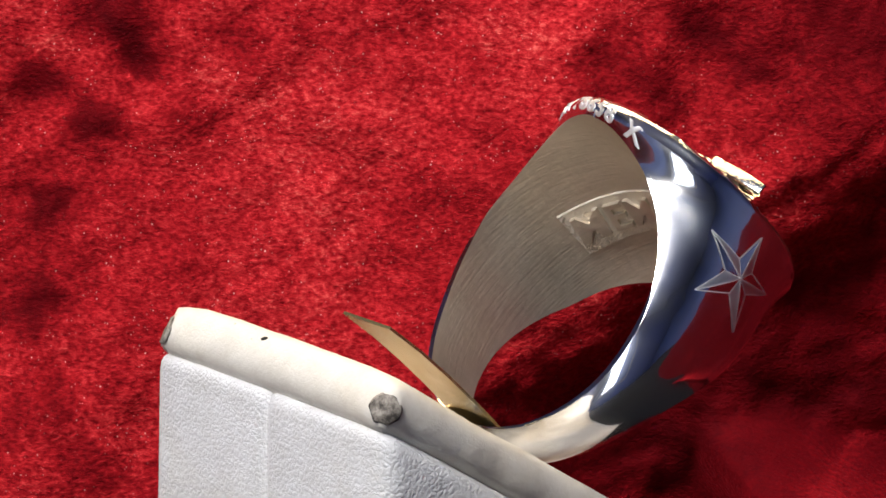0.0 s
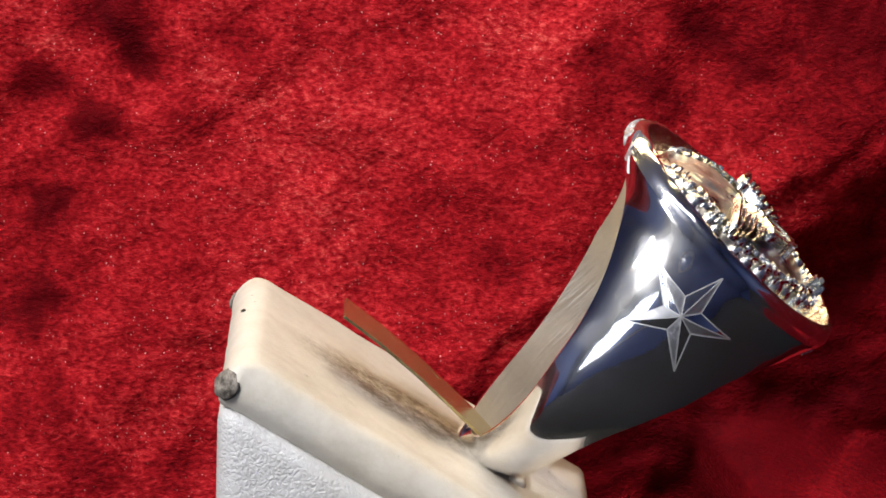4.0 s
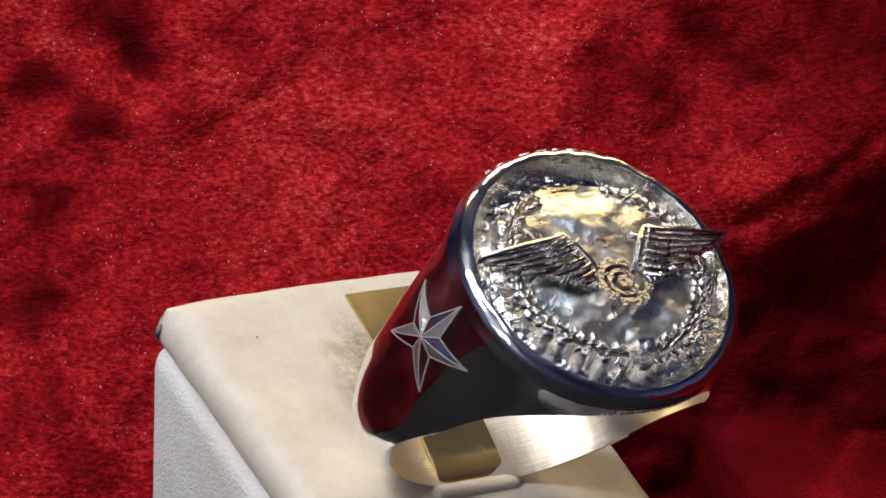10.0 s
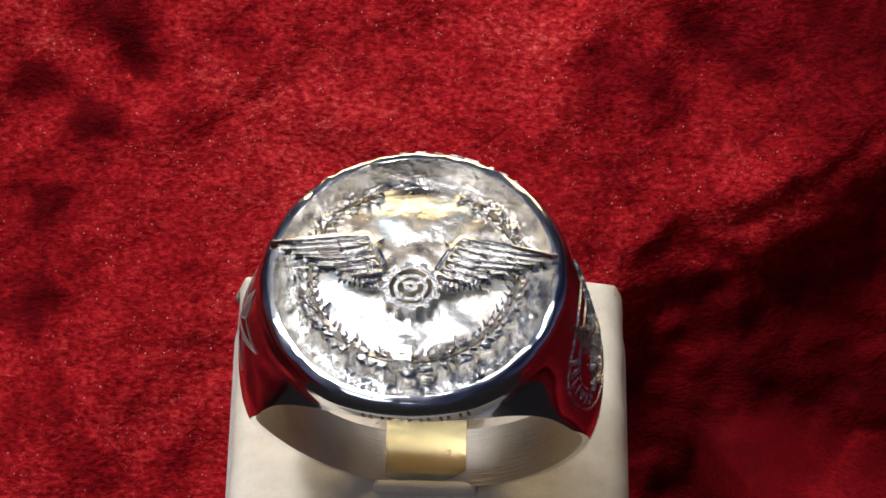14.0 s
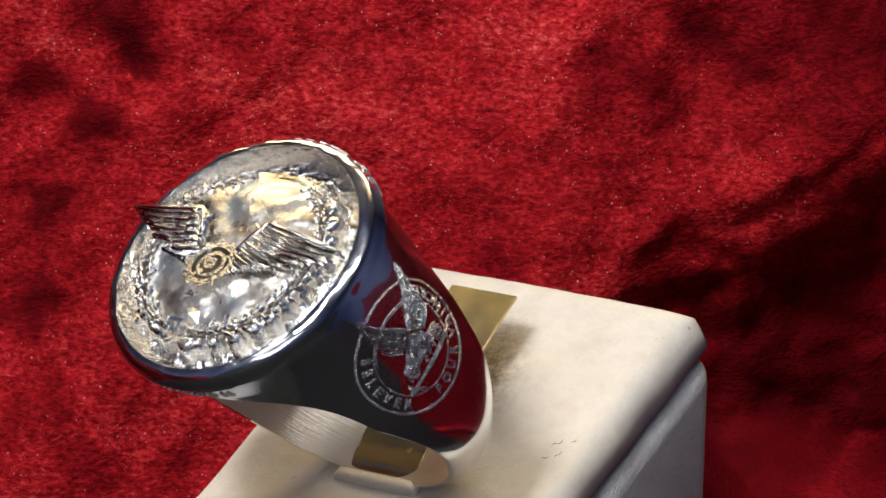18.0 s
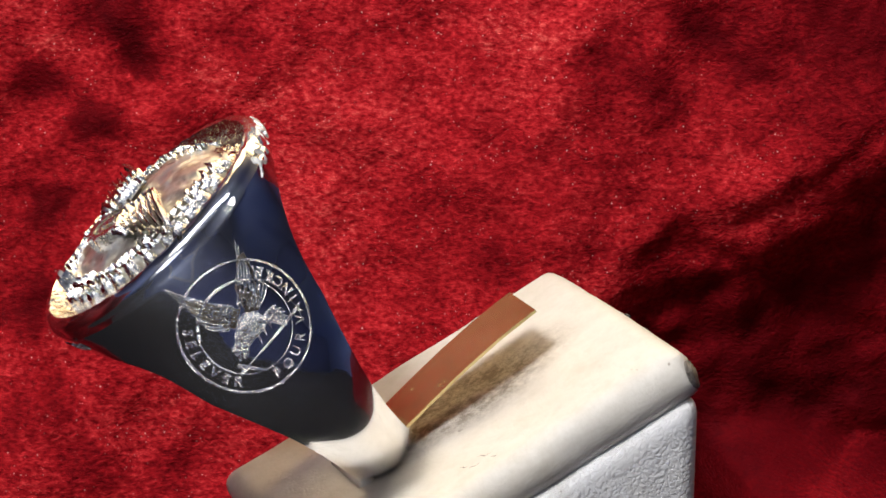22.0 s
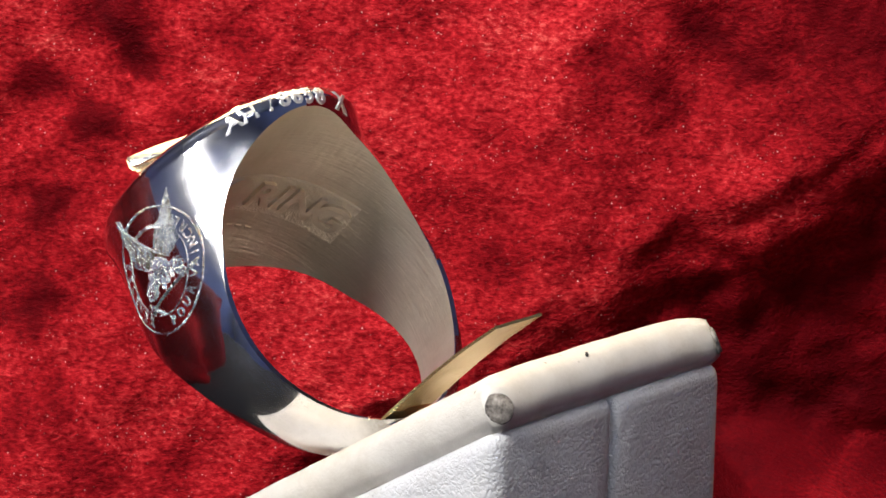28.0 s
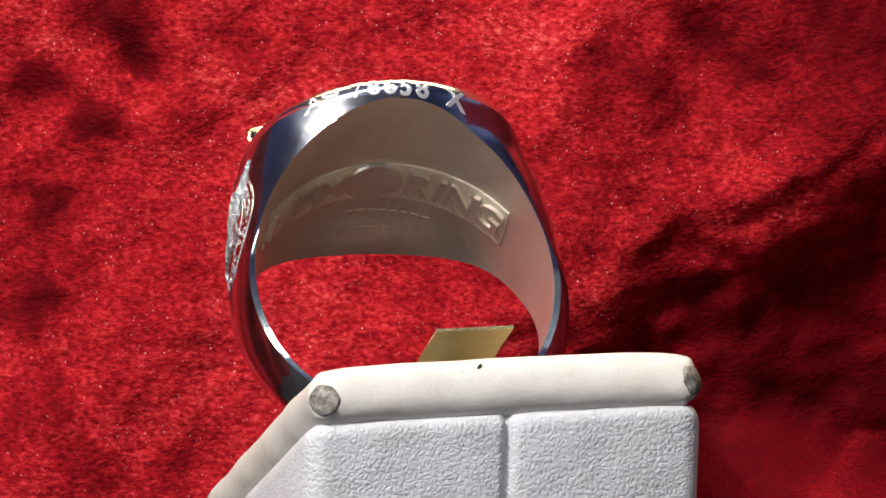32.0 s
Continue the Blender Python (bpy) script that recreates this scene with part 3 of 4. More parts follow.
def build_band(root):
    rows = []
    hs = [-12.3, -12.2, -12.0, -11.7] + list(np.linspace(-11.3, 11.4, 76)) + [11.7, 12.0, 12.25, 12.45, 12.6, 12.75, 12.87, 12.96, HT]
    for h in hs:
        loop = []
        for sx in (1, -1):
            side = []
            for i in range(-24, 25):
                y = half_width(sx, i, h) * math.sin(i * math.pi / 48)
                side.append((ring_side(sx, y, h), y))
            if h >= 12.0:
                k = lerp(EDGE, h)
                a, w = 10.5 - k * 0.9, 10.35 - k * 0.79
                side = [(sx * a * math.cos(i * math.pi / 48), w * math.sin(i * math.pi / 48)) for i in range(-24, 25)]
            for j in (0, -1):
                side[j] = (sx * max(abs(side[j][0]), 0.02), side[j][1])
            loop.append(side if sx > 0 else side[::-1])
        row = []
        for side, other in (loop, loop[::-1]):
            (x0, y0), (x1, y1) = side[-1], other[0]
            row += side + [(x0 + (x1 - x0) * j / 13, y0 + (y1 - y0) * j / 13) for j in range(1, 13)]
        rows.append([(x, y, h) for x, y in row])
    bm, vs = grid(rows, close_u=True)
    bm.faces.new(vs[0][::-1])
    bm.faces.new(vs[-1])
    body = part("band", bm, SILVER, root, "mirror-polished silver band with wide shoulders")
    body.data.materials.append(BRUSHED)
    # the hole, a little lower towards its front end
    rows = []
    for y in (-20, -10.5, -9.5, -8.5, -7.5, -6.5, -5.5, -4.5, -3, 0, 20):
        low = 1 - 0.095 * ease((-y - 4) / 6)
        rows.append([(RI * math.cos(i * math.tau / 128), y, RI * math.sin(i * math.tau / 128) * (low if i < 64 else 1)) for i in range(128)])
    bm, vs = grid(rows, close_u=True)
    bm.faces.new(vs[0][::-1])
    bm.faces.new(vs[-1])
    hole = part("hole", bm, BRUSHED)
    bm = bmesh.new()
    bmesh.ops.create_cone(bm, cap_ends=True, segments=128, radius1=8.35, radius2=9.45 + 0.8, depth=2.8, matrix=pose(0, FACE_Y, HT - 0.16))
    recess = part("recess", bm, SILVER)
    cut(body, recess, hole)
    # the inside of the hole is brushed, not polished
    for f in body.data.polygons:
        c = f.center / MM
        if math.hypot(c.x, c.z) < RI + 0.02 and abs(f.normal.y) < 0.3:
            f.material_index = 1
    # the flared wall of the recess is dull, and its lip is nicked
    body.data.materials.append(WALL)
    body.data.materials.append(PITTED)
    wall = len(body.data.materials) - 2
    for f in body.data.polygons:
        c = f.center / MM
        r = math.hypot(c.x, c.y)
        if c.z > 11.35 and r < 9.6 and f.normal.x * c.x + f.normal.y * c.y < -0.2 * r:
            f.material_index = wall + (c.y < 1.5)
    for v in body.data.vertices:
        p = v.co / MM
        if p.z > 12.8:
            q = noise.noise(p * 1.3) * 0.13 + noise.noise(p * 4.1) * 0.1
            v.co += Vector((p.x * 0.07, p.y * 0.07, 0.8)) * q * MM
    sharp(body, 32)


def dome_h(x, y):
    """The height of the domed floor inside the wreath."""
    r2 = (x * x + (y - FACE_Y) ** 2) / 49
    return HT + 0.4 + 0.65 * (1 - r2) - 0.06 * max(0.0, y - 3.0) ** 2


def on_face(lift0):
    return lambda u, v, d: (u, v, dome_h(u, v) + lift0 + d)


def build_face(root):
    # outer floor with pitted texture
    rows = []
    for r in np.linspace(8.55, 6.9, 14):
        rows.append([(r * math.cos(i * math.tau / 240), FACE_Y + r * math.sin(i * math.tau / 240),
                      HT - 1.42 + (0.3 + 0.75 * max(0.0, min(1.0, (math.sin(i * math.tau / 240) + 0.95) / 0.6))) * (8.5 - r) / 1.65 + (0.22 * noise.noise(Vector((r * 1.6, i * 0.16, 1.0))) + 0.16 * noise.noise(Vector((r * 3.5, i * 0.4, 5.0)))) * (r < 8.4)) for i in range(240)])
    bm, _ = grid(rows, close_u=True)
    part("face_floor", bm, PITTED, root, "pitted bright silver floor of the face")
    # scalloped wall that carries the wreath, and the domed field
    rows = []
    for r, h, wave in ((7.5, HT - 1.5, 0.3), (7.4, HT - 0.7, 0.3), (7.3, HT + 0.1, 0.3), (7.15, HT + 0.4, 0.2)):
        rows.append([((r + wave * noise.noise(Vector((i * 0.26, h * 0.4, 0)))) * math.cos(i * math.tau / 200),
                      FACE_Y + (r + wave * noise.noise(Vector((i * 0.26, h * 0.4, 0)))) * math.sin(i * math.tau / 200),
                      h - 0.045 * (h > HT) * max(0.0, r * math.sin(i * math.tau / 200) - 3.0) ** 2) for i in range(200)])
    for r in np.linspace(6.8, 0.1, 24):
        rows.append([(r * math.cos(i * math.tau / 200), FACE_Y + r * math.sin(i * math.tau / 200),
                      dome_h(r * math.cos(i * math.tau / 200), r * math.sin(i * math.tau / 200)) + 0.22 * noise.noise(Vector((r * math.cos(i * math.tau / 200) * 0.55, r * math.sin(i * math.tau / 200) * 0.55, 3)))) for i in range(200)])
    bm, _ = grid(rows, close_u=True)
    part("dome", bm, PEARL, root, "pale pearly domed field inside the wreath")
    # lumpy pillars that carry the wreath
    random.seed(23)
    for i in range(32):
        if 52 < (i * 360 / 32 - 90) % 360 < 128:
            continue
        a = radians(-90 + i * 360 / 32 + random.uniform(-3, 3))
        r, wide, high = random.uniform(7.1, 7.3), random.uniform(0.6, 0.9), random.uniform(0.2, 0.5) - 0.06 * max(0.0, 7.4 * math.sin(a) - 3.0) ** 2
        bm, vs = grid([[(rr * math.cos(j * math.tau / 10), rr * math.sin(j * math.tau / 10), z) for j in range(10)]
                       for rr, z in ((wide * 1.15, -1.4), (wide, -0.5), (wide * 0.9, high - 0.4), (wide * 0.7, high - 0.12), (wide * 0.35, high))], close_u=True)
        bm.faces.new(vs[-1])
        bm.transform(pose(r * math.cos(a), FACE_Y + r * math.sin(a), HT, 0, 0, random.uniform(0, 90)))
        part("wreath_pillar", bm, RELIEF, root)
    # wreath: paired leaves along two branches
    random.seed(11)
    wreath = []
    for side in (-1, 1):
        for i in range(27):
            a = radians(-90) + side * radians(8 + i * 5.6)
            for out in (-1, 0, 1):
                r = 7.0 + out * 0.3 + random.uniform(-0.12, 0.12)
                x, y = r * math.cos(a), FACE_Y + r * math.sin(a)
                t = a + side * radians(90) - out * side * radians(48)
                ln = random.uniform(0.5, 0.85)
                t += random.uniform(-0.45, 0.45)
                x1, y1 = x + ln * math.cos(t), y + ln * math.sin(t)
                o = blade(x, y, x1, y1, random.uniform(0.26, 0.42), 0.2, random.uniform(-0.1, 0.1), 4)
                up = random.uniform(0.14, 0.32) + (0.1 if out == 0 else 0)
                wreath.append((o, up))
    stem = [(7.15 * math.cos(radians(a)), FACE_Y + 7.15 * math.sin(radians(a))) for a in range(112, 429, 4)]
    stem += [(6.75 * math.cos(radians(a)), FACE_Y + 6.75 * math.sin(radians(a))) for a in range(428, 111, -4)]
    w = part("wreath", prism(stem, 0.2, on_face(0.0)), DARK_SILVER, root, "raised silver laurel wreath", smooth=False)
    for o, up in wreath:
        part("leaf", prism(o, up, on_face(0.1), shrunk(o, -0.09)), RELIEF, w, smooth=True)
    part("wreath_knot", prism([(-0.75, -7.6), (0.75, -7.6), (0.75, -6.3), (-0.75, -6.3)], 0.95, on_face(0.2), [(-0.6, -7.45), (0.6, -7.45), (0.6, -6.45), (-0.6, -6.45)]), RELIEF, w, smooth=False)
    part("knot_stone", prism([(-0.38, -7.3), (0.38, -7.3), (0.38, -6.6), (-0.38, -6.6)], 1.15, on_face(0.2), [(-0.15, -7.1), (0.15, -7.1), (0.15, -6.8), (-0.15, -6.8)]), PEARL, w, smooth=False)
    # small faceted tail below the gear
    bm = bmesh.new()
    pts = [(-0.9, -4.9), (-1.1, -6.1), (0, -6.5), (1.1, -6.1), (0.9, -4.9), (0, -4.6)]
    ring_v = [bm.verts.new((u, v, dome_h(u, v) - 0.1)) for u, v in pts]
    tip = bm.verts.new((0, -5.6, dome_h(0, -5.6) + 0.25))
    for i in range(6):
        bm.faces.new((ring_v[i], ring_v[(i + 1) % 6], tip))
    part("tail", bm, PEARL, root, smooth=False)
    # gear wheel
    gx, gy, gz = 0.1, -2.0, 14.2

    def disc(r0, r1, z0, z1, teeth=0):
        rows = []
        n = 96
        for r, z in ((r1, z0), (r1, z1), (r0, z1), (r0, z0)):
            rows.append([((r + (0.3 if teeth and r == r1 and math.sin(i * math.tau * teeth / n) > 0 else 0)) * math.cos(i * math.tau / n),
                          (r + (0.3 if teeth and r == r1 and math.sin(i * math.tau * teeth / n) > 0 else 0)) * math.sin(i * math.tau / n), z) for i in range(n)])
        bm, _ = grid(rows, close_u=True, close_v=True)
        bm.transform(pose(gx, gy, gz, -6))
        return bm

    gear = part("gear", disc(1.45, 1.82, -0.9, 0.55, 12), RELIEF, root, "raised silver gear wheel", smooth=False)
    part("gear_web", disc(0.02, 1.55, -0.9, 0.1), DARK_SILVER, gear, smooth=False)
    part("gear_ring", disc(0.85, 1.14, 0.0, 0.46), RELIEF, gear, smooth=False)
    part("gear_hub", disc(0.14, 0.48, 0.0, 0.6), RELIEF, gear, smooth=False)
    for k in range(4):
        bm = box(0.3, 0.85, 0.4, pose(gx, gy, gz, -6) @ pose(0, 0, 0.15, 0, 0, 45 + k * 90) @ pose(0, 1.1, 0))
        part("gear_spoke", bm, RELIEF, gear, smooth=False)
    # wings of layered feathers
    random.seed(17)
    for sx in (-1, 1):
        def wing_place(lift):
            return lambda u, v, d: (sx * u * 0.98, v * 0.86 + 0.95 - 0.09 * max(0.0, u - 3.0), 14.25 - 0.012 * max(0.0, u - 3.0) ** 1.5 + 0.35 * math.sin(min(u, 9) / 9 * math.pi) + lift + d)
        base = [(1.6, -2.8), (2.8, -3.0), (4.0, -2.3), (5.0, -1.4), (6.0, -0.8), (7.0, 0.7), (3.6, 0.9), (2.7, 0.2), (1.8, -1.2)]
        wing = part("wing", prism(base, 0.32, wing_place(-0.3), None, 0.6), TARNISHED, root, "outspread silver wing of layered feathers", smooth=False)
        # long primaries closing to the tip, then shorter ones towards the gear
        for i, (u0, v0, u1, v1) in enumerate(((3.3, 0.75, 9.8, 0.85), (3.2, 0.2, 9.3, 0.35), (3.0, -0.35, 8.6, -0.2), (2.9, -0.85, 7.7, -0.8),
                                              (2.6, -1.35, 6.5, -1.5), (2.4, -1.85, 5.4, -2.15), (2.0, -2.35, 4.3, -2.75), (1.8, -2.75, 3.4, -3.35))):
            o = blade(u0, v0 + random.uniform(-0.08, 0.08), u1 + random.uniform(-0.25, 0.25), v1 + random.uniform(-0.1, 0.1), 0.54, 0.3, -0.26, 9)
            part("feather", prism(o, 0.44 - 0.03 * i + random.uniform(-0.1, 0.12), wing_place(-0.05 + 0.06 * (i % 2)), shrunk(o, -0.19), 0.3), RELIEF, wing)
        for row, (reach, high) in enumerate(((2.2, 0.52), (1.0, 0.68))):
            for i in range(6 - row):
                k = i / 5
                o = blade(3.2 - 1.4 * k, 0.75 - 3.0 * k, 3.2 - 1.0 * k + reach * (1 - 0.25 * k), 0.72 - 3.5 * k - 0.1 * reach, 0.52, 0.36, -0.08, 5)
                part("covert", prism(o, high, wing_place(0.1 * (i % 2)), shrunk(o, -0.18)), RELIEF, wing, smooth=True)
        for i in range(9):
            k = i / 8
            o = blade(1.8 + 2.6 * k, -3.25 + 0.9 * k, 2.0 + 2.9 * k, -3.95 + 1.0 * k, 0.26, 0.16, 0.0, 3)
            part("fringe", prism(o, 0.28, wing_place(0.0), shrunk(o, -0.08)), RELIEF, wing, smooth=True)
        o = [(9.85, 1.05), (6.5, 1.15), (4.2, 1.12), (3.6, 1.35), (3.15, 1.25), (2.75, 0.75), (2.3, -0.1), (1.95, -0.9), (1.6, -1.8), (1.9, -1.9), (2.25, -1.0), (2.65, -0.15), (3.05, 0.6), (3.5, 0.95), (4.3, 0.8), (6.5, 0.85), (9.85, 0.85)]
        part("wing_edge", prism(o, 0.62, wing_place(-0.1)), RELIEF, wing, smooth=True)
        o = blade(2.7, 0.3, 2.0, 1.0, 0.4, 0.25, 0.12, 5)
        part("wing_hook", prism(o, 0.5, wing_place(0.0), shrunk(o, -0.1)), RELIEF, wing, smooth=True)


def build_star(root):
    order = [(3.05, 9.03), (-0.78, 11.5), (-4.31, 8.95), (-3.2, 4.84), (1.8, 4.79)]
    cy, ch = -0.65, 7.85
    outline = []
    for i in range(5):
        p, q = order[i], order[(i + 1) % 5]
        outline.append(p)
        m = ((p[0] + q[0]) / 2 - cy, (p[1] + q[1]) / 2 - ch)
        outline.append((cy + m[0] * 0.44, ch + m[1] * 0.44))
    place = lambda u, v, d: (ring_side(-1, u, v) - d, u, v)
    # polished halves, then a frosted half and thin bright edges on each ray
    def facet(bm, pts, n=6):
        vs = {}
        for i in range(n + 1):
            for j in range(n + 1 - i):
                k = n - i - j
                u, v, d = (sum(p[c] * w for p, w in zip(pts, (i / n, j / n, k / n))) for c in range(3))
                vs[i, j] = bm.verts.new(place(u, v, d))
        for i in range(n):
            for j in range(n - i):
                bm.faces.new((vs[i, j], vs[i + 1, j], vs[i, j + 1]))
                if i + j < n - 1:
                    bm.faces.new((vs[i + 1, j], vs[i + 1, j + 1], vs[i, j + 1]))

    def line(bm, a, b, d0, d1, n=6):
        e = Vector((b[0] - a[0], b[1] - a[1])).normalized()
        w = Vector((-e.y, e.x)) * 0.045
        rows = [[bm.verts.new(place(a[0] + (b[0] - a[0]) * i / n + q * w.x, a[1] + (b[1] - a[1]) * i / n + q * w.y, d0 + (d1 - d0) * i / n)) for q in (-1, 1)] for i in range(n + 1)]
        for r, t in zip(rows, rows[1:]):
            bm.faces.new((r[0], r[1], t[1], t[0]))

    mid = (cy, ch, 0.25)
    at = [(y, h, 0.03) for y, h in outline]
    bm = bmesh.new()
    for i in range(1, 10, 2):
        facet(bm, (mid, at[i], at[(i + 1) % 10]))
    star = part("star", bm, SILVER, root, "five-pointed star carved in frosted and polished facets", smooth=False)
    for i in range(0, 10, 2):
        bm = bmesh.new()
        facet(bm, (mid, at[i], at[i + 1]))
        part("star_facet", bm, FROSTED, star, smooth=False)
        bm = bmesh.new()
        line(bm, outline[i], outline[i + 1], 0.06, 0.06)
        line(bm, outline[i], outline[i - 1], 0.06, 0.06)
        line(bm, outline[i], (cy, ch), 0.06, 0.29)
        line(bm, outline[i + 1], (cy, ch), 0.06, 0.29)
        part("star_edge", bm, CARVED, star, smooth=False)


def build_badge(root):
    """The round badge of a diving eagle with its motto."""
    cy, ch = -0.15, 5.75
    e1, e2 = (0.70, -0.71), (0.71, 0.70)

    def place(u, v, d):
        u, v = u * 1.03, v * 1.03
        y, h = cy + u * e1[0] + v * e2[0], ch + u * e1[1] + v * e2[1]
        return (ring_side(1, y, h) + d * 0.6, y, h)

    def hoop(r0, r1, a0, a1, lift):
        n = max(8, int(abs(a1 - a0) / 4))
        angs = [radians(a0 + (a1 - a0) * i / n) for i in range(n + 1)]
        rows = [[place(r * math.cos(a), r * math.sin(a), d) for a in angs] for r, d in ((r1, -0.05), (r1, lift), (r0, lift), (r0, -0.05))]
        bm, _ = grid(rows)
        return bm

    badge = part("badge", hoop(4.36, 4.5, 0, 360, 0.1), ENGRAVED, root, "engraved round badge of a diving eagle with motto", smooth=False)
    part("inner_hoop", hoop(3.0, 3.22, 70, 200, 0.1), ENGRAVED, badge, smooth=False)
    part("lower_hoop", hoop(3.12, 3.2, 200, 430, 0.06), ENGRAVED, badge, smooth=False)
    for word, a0, a1 in (("SELEVER", 188, 264), ("POUR", 306, 350), ("VAINCRE", 8, 74)):
        for i, ch_ in enumerate(word):
            a = radians(a0 + (a1 - a0) * i / (len(word) - 1))
            pts, faces = letter(ch_, 0.95)
            c, s = math.cos(a + math.pi / 2), math.sin(a + math.pi / 2)

            def put(x, y, d, a=a, c=c, s=s):
                return place(3.77 * math.cos(a) + x * c - y * s, 3.77 * math.sin(a) + x * s + y * c, d)
            part("motto_letter", writing(pts, faces, put, 0.1), ENGRAVED, badge, smooth=False)
    # eagle: a body of small scales, head, two wings of feathers, claws with a sword
    body = [(-0.5, 0.2), (-0.1, 0.9), (0.7, 1.0), (1.3, 0.6), (1.2, 0.0), (0.6, -0.6), (0.2, -1.2), (-0.5, -1.2), (-0.6, -0.5)]
    eagle = part("eagle_body", prism(body, 0.16, place, shrunk(body, 0.12)), ENGRAVED, badge, "raised diving eagle with scaly feathers", smooth=False)
    random.seed(31)
    for i in range(46):
        k = i / 45
        x, y = 0.9 - 1.3 * k + random.uniform(-0.55, 0.55) * (1 - 0.4 * k), 0.8 - 2.1 * k + random.uniform(-0.3, 0.3)
        t = radians(240) + random.uniform(-0.5, 0.5)
        o = blade(x, y, x + 0.5 * math.cos(t), y + 0.5 * math.sin(t), 0.3, 0.16, 0.0, 3)
        part("scale", prism(o, random.uniform(0.24, 0.4), place, shrunk(o, -0.09)), ENGRAVED, eagle, smooth=False)
    head = [(-0.55, -1.0), (0.05, -1.1), (0.2, -1.6), (0.0, -2.0), (-0.3, -1.85), (-0.25, -2.2), (-0.65, -1.7)]
    part("eagle_head", prism(head, 0.36, place, shrunk(head, 0.08)), ENGRAVED, eagle, smooth=False)
    # spread tail behind the body
    for i in range(6):
        t = radians(58 - 15 * i)
        o = blade(1.1, 0.55, 1.1 + 1.9 * math.cos(t), 0.5 + 1.2 * math.sin(t), 0.22, 0.4, 0.05, 4)
        part("tail_feather", prism(o, 0.22 + 0.04 * (i % 2), place, shrunk(o, -0.08)), ENGRAVED, eagle, smooth=False)
    for wing in range(2):
        arm = [(-0.3, 1.2), (-2.2, 1.55), (-4.0, 1.8), (-3.6, 1.0), (-2.2, 0.2), (-0.6, -0.1)] if wing == 0 else [(0.0, 1.0), (-0.7, 2.6), (-0.5, 4.6), (0.0, 4.9), (0.6, 3.6), (1.0, 1.2)]
        wing_part = part("eagle_wing", prism(arm, 0.08, place), DARK_SILVER, root, "raised feathered eagle wing of the badge", smooth=False)
        for i in range(10):
            k = i / 9
            if wing == 0:
                o = blade(-0.8 - 0.2 * k, 1.35 - 1.5 * k, -5.4 + 2.7 * k, 2.45 - 2.5 * k, 0.24, 0.15, 0.16, 6)
            else:
                o = blade(-0.5 + 1.4 * k, 1.5 - 0.2 * k, -0.55 + 2.1 * k, 5.7 - 2.9 * k, 0.2, 0.13, -0.1, 6)
            part("badge_feather", prism(o, 0.26 - 0.01 * i + 0.1 * (i % 2), place, shrunk(o, -0.075)), ENGRAVED, wing_part, smooth=False)
        for i in range(20):
            k, q = (i % 5) / 4, (i // 5) / 3
            if wing == 0:
                x, y, t = -0.4 - 1.7 * q, 1.05 + 0.22 * q - 0.8 * k * (1 - 0.35 * q), radians(163 + 22 * k)
            else:
                x, y, t = -0.35 + 1.25 * k - 0.15 * q, 1.2 + 1.6 * q, radians(100 - 24 * k)
            o = blade(x, y, x + 0.62 * math.cos(t), y + 0.62 * math.sin(t), 0.22, 0.14, 0.0, 3)
            part("badge_covert", prism(o, 0.34 + 0.05 * (i % 2), place, shrunk(o, -0.09)), ENGRAVED, wing_part, smooth=False)
    o = blade(3.4, 1.1, 0.1, -2.7, 0.26, 0.2, 0, 3)
    sword = part("sword", prism(o, 0.3, place, shrunk(o, -0.06)), ENGRAVED, badge, smooth=False)
    o = blade(-0.45, -2.6, 1.5, -2.85, 0.3, 0.24, 0, 3)
    part("sword_guard", prism(o, 0.34, place, shrunk(o, -0.06)), ENGRAVED, sword, smooth=False)
    o = blade(0.2, -2.6, -0.25, -3.3, 0.34, 0.4, 0, 3)
    part("sword_grip", prism(o, 0.32, place, shrunk(o, -0.06)), ENGRAVED, sword, smooth=False)
    for k in range(4):
        o = blade(0.7 + 0.35 * k, -0.3 + 0.35 * k, 1.1 + 0.35 * k, -1.1 + 0.5 * k, 0.26, 0.14, 0.08, 4)
        part("claw", prism(o, 0.34, place, shrunk(o, -0.06)), ENGRAVED, eagle, smooth=False)


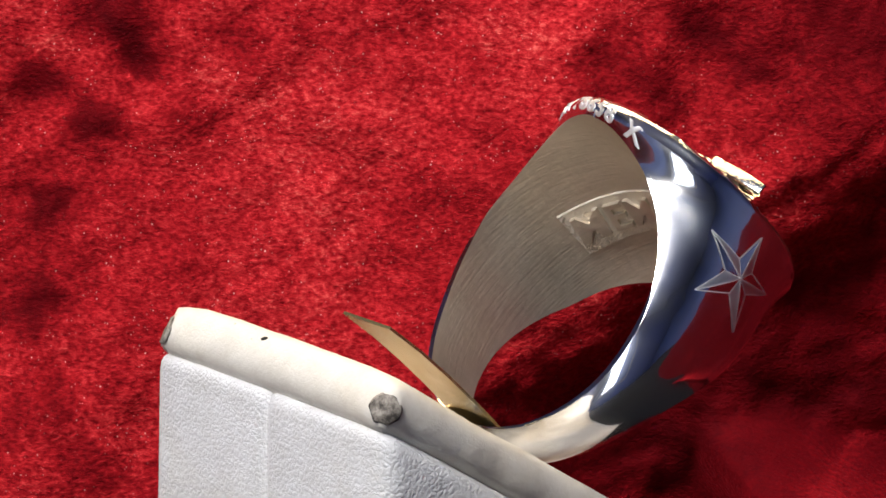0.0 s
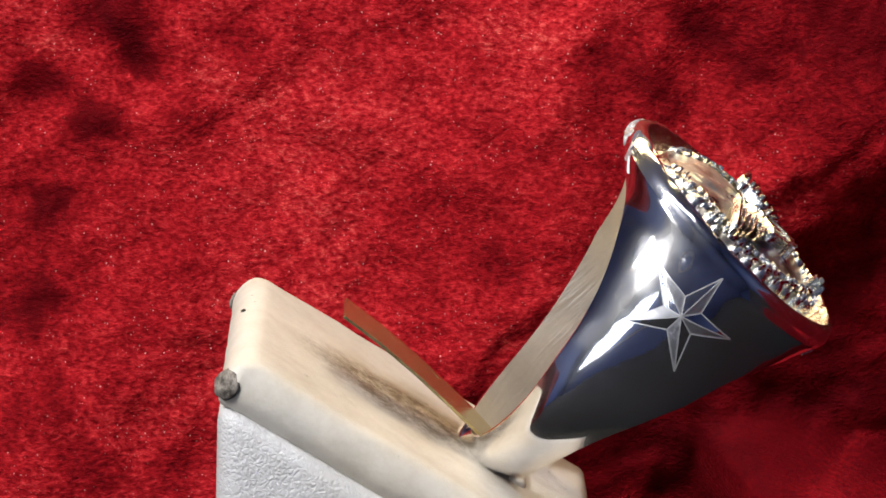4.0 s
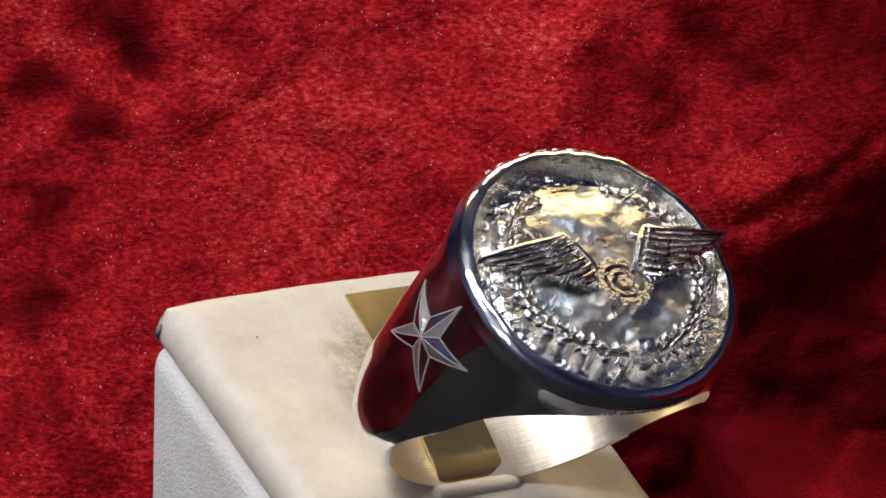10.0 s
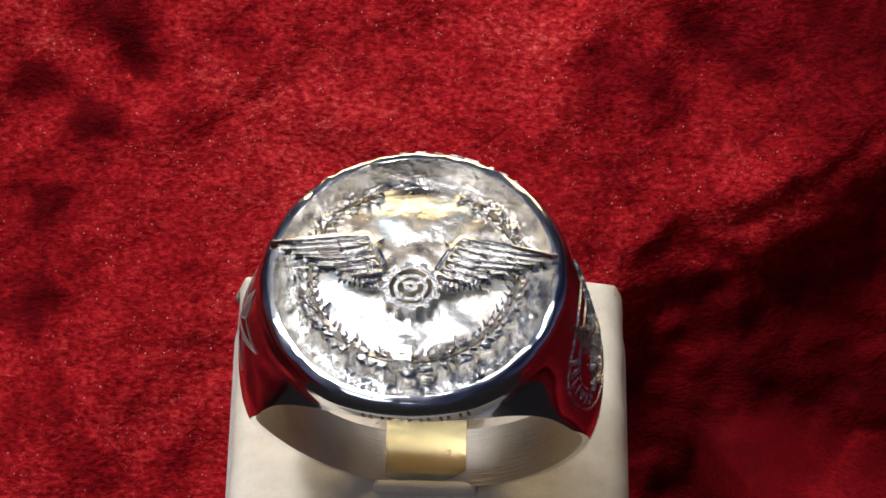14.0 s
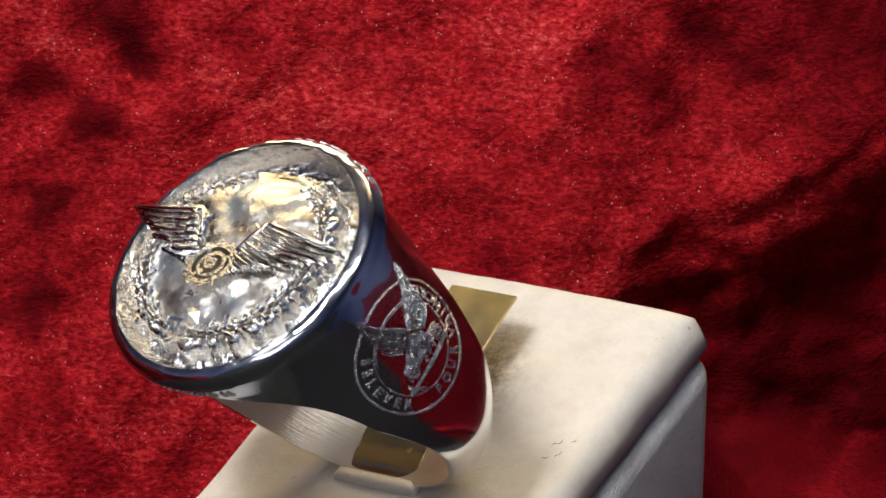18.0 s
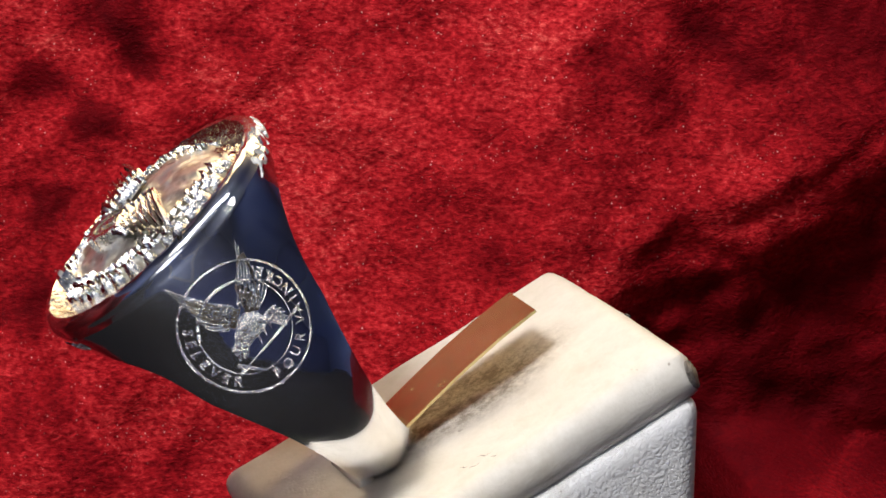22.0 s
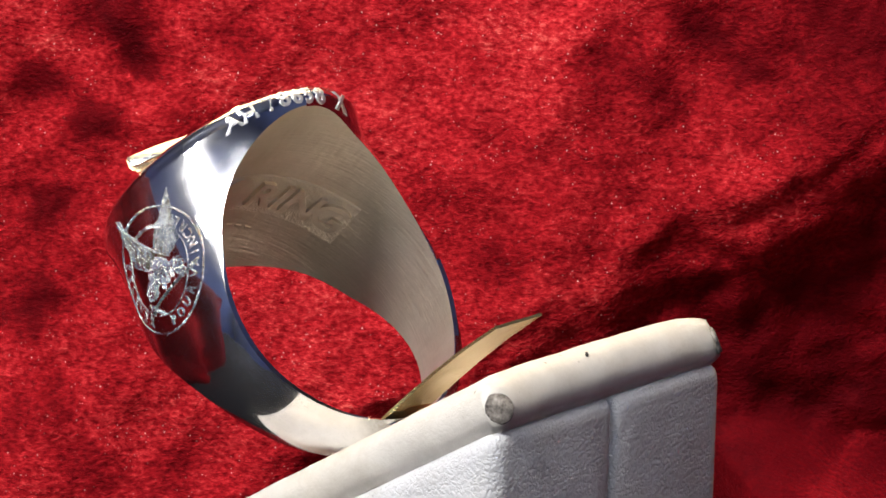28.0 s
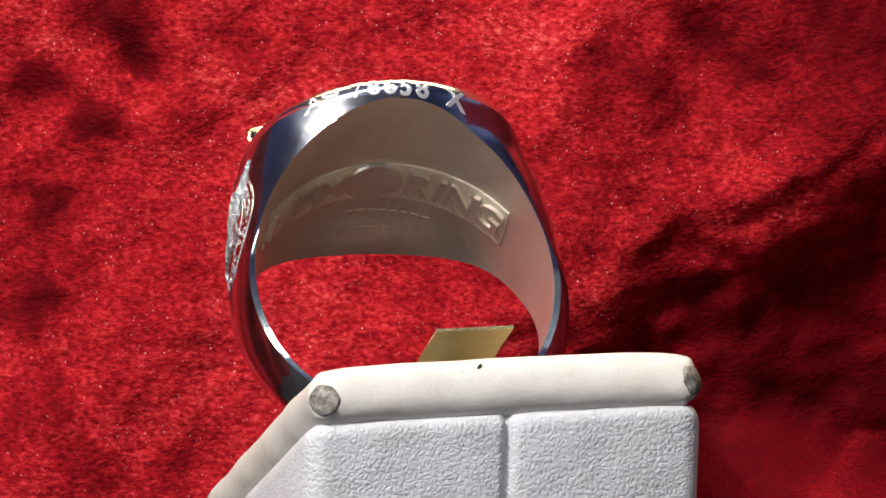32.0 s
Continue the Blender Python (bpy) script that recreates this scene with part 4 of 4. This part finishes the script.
def build_marks(root):
    # serial number along the back edge of the head
    for ch_, x0 in zip("AH78658X", (6.2, 4.95, 3.1, 1.95, 0.75, -0.45, -1.7, -4.3)):
        pts, faces = letter(ch_, 2.0)

        def put(x, y, d, x0=x0):
            u = x0 - x
            h = 11.95 + y * 0.85 - 0.016 * (u - 2) ** 2
            return (u, ring_end(1, u, h) + d, h)
        part("serial_letter", writing(pts, faces, put, 0.1), CARVED, root, smooth=False)
    # worn name along the front edge, as plain bars
    place = lambda u, v, d: (u, ring_end(-1, u, v) - d, v)
    for i in range(6):
        for dx in (0.0, 0.5):
            x0 = -2.6 + 1.3 * i + dx
            o = blade(x0, 10.35, x0, 11.3, 0.34, 0.3, 0.0, 4)
            part("name_bar", prism(o, 0.12, place, shrunk(o, -0.08)), ENGRAVED, root)

    # panel inside the head with raised maker's marks
    def inside(u, v, d):
        r = RI - 0.02 - d
        return (r * math.sin(u / RI), v, r * math.cos(u / RI))

    def plate(u0, u1, v0, v1, lift, n):
        rows = []
        for v, d in ((v0, 0.0), (v0 + 0.08, lift), (v1 - 0.08, lift), (v1, 0.0)):
            rows.append([inside(u0 + (u1 - u0) * i / n, v, d) for i in range(n + 1)])
        bm, vs = grid(rows)
        bm.faces.new([vs[j][0] for j in range(4)])
        bm.faces.new([vs[j][-1] for j in range(4)][::-1])
        return bm

    panel = part("maker_panel", plate(-10.6, 10.6, -3.0, 1.4, 0.12, 48), ROUGHCAST, root, "rough pale panel with raised word inside the band")
    sharp(panel, 30)
    for ch_, u0, size in (("M", 8.9, 3.7), ("E", 6.35, 3.7), ("M", 3.9, 3.7), ("R", -3.0, 3.7), ("I", -4.75, 3.7), ("N", -6.6, 3.7), ("G", -9.0, 3.7)):
        pts, faces = letter(ch_, size)

        def stamp(x, y, d, u0=u0):
            return inside(u0 - x - 0.15 * y, -0.8 + y, d)
        sharp(part("raised_letter", writing(pts, faces, stamp, 0.42), BRUSHED, panel, smooth=False), 30)
    rows = [[inside(0.4 + r * 1.08 * math.cos(i * math.tau / 32), -0.75 + r * math.sin(i * math.tau / 32), d) for i in range(32)] for r, d in ((2.2, 0.05), (2.1, 0.3), (0.01, 0.3))]
    bm, _ = grid(rows, close_u=True)
    sharp(part("mark_disc", bm, BRUSHED, panel), 30)
    for i in range(8):
        part("hallmark_bar", plate(-4.6 + i * 0.85, -4.1 + i * 0.85, -5.3, -4.7, 0.08, 2), BRUSHED, root, smooth=False)


DARK_SILVER = material("oxidised_silver", (0.18, 0.155, 0.13), 0.35, 0.9)


def pitted_silver():
    m = material("pitted_silver", (0.9, 0.88, 0.84), 0.13, 1.0)
    n = Nodes(m)
    n.link(n.ramp(n.noise(1300, 4, 0.7), (0.34, (0.3, 0.27, 0.24)), (0.46, (0.9, 0.88, 0.85)), (0.7, (0.95, 0.94, 0.93))), n.b.inputs["Base Color"])
    n.link(n.bump(n.noise(1500, 3, 0.6), 0.4, 0.0008, n.bump(n.noise(600, 2), 0.4, 0.002)), n.b.inputs["Normal"])
    return m


def pearl():
    m = material("pearly_silver", (0.6, 0.57, 0.53), 0.4, 0.92)
    n = Nodes(m)
    n.link(n.ramp(n.noise(300, 4), (0.3, (0.34, 0.28, 0.23)), (0.42, (0.62, 0.57, 0.51)), (0.54, (0.9, 0.88, 0.85)), (0.68, (0.6, 0.72, 0.78))), n.b.inputs["Base Color"])
    n.link(n.ramp(n.noise(600, 4), (0.3, 0.24), (0.7, 0.4)), n.b.inputs["Roughness"])
    n.link(n.bump(n.noise(1300, 4), 0.22, 0.0006, n.bump(n.noise(260, 2), 0.25, 0.0025)), n.b.inputs["Normal"])
    return m


WALL = material("dull_tan_silver", (0.7, 0.64, 0.56), 0.18, 1.0)
_n = Nodes(WALL)
_n.link(_n.ramp(_n.noise(420, 5, 0.7, _n.stretch(1, 1, 4)), (0.3, (0.62, 0.56, 0.48)), (0.6, (0.9, 0.87, 0.82))), _n.b.inputs["Base Color"])
_n.link(_n.bump(_n.noise(1500, 4), 0.3, 0.0004), _n.b.inputs["Normal"])
ROUGHCAST = material("rough_cast_silver", (0.78, 0.72, 0.62), 0.42, 0.7)
_n = Nodes(ROUGHCAST)
_n.link(_n.bump(_n.noise(2600, 4, 0.7), 0.8, 0.0004), _n.b.inputs["Normal"])
TARNISHED = material("tarnished_silver", (0.12, 0.1, 0.085), 0.4, 0.9)
PITTED, PEARL = pitted_silver(), pearl()


def build_ring():
    root = tagged(new("signet_ring"), "polished silver signet ring with winged gear emblem", "ring")
    build_band(root)
    build_face(root)
    build_star(root)
    build_badge(root)
    build_marks(root)
    return root


table_top = build_turntable()
stand = build_stand()
ring = build_ring()


def motions():
    times = [t * 1.0 for t in range(0, 33)]
    for thing, base in ((table_top, Matrix.Identity(4)), (stand, Matrix.Identity(4)), (ring, RING)):
        walk(thing, [(t, pose(0, 0, 0, 0, 0, spin(t)) @ base) for t in times])


motions()
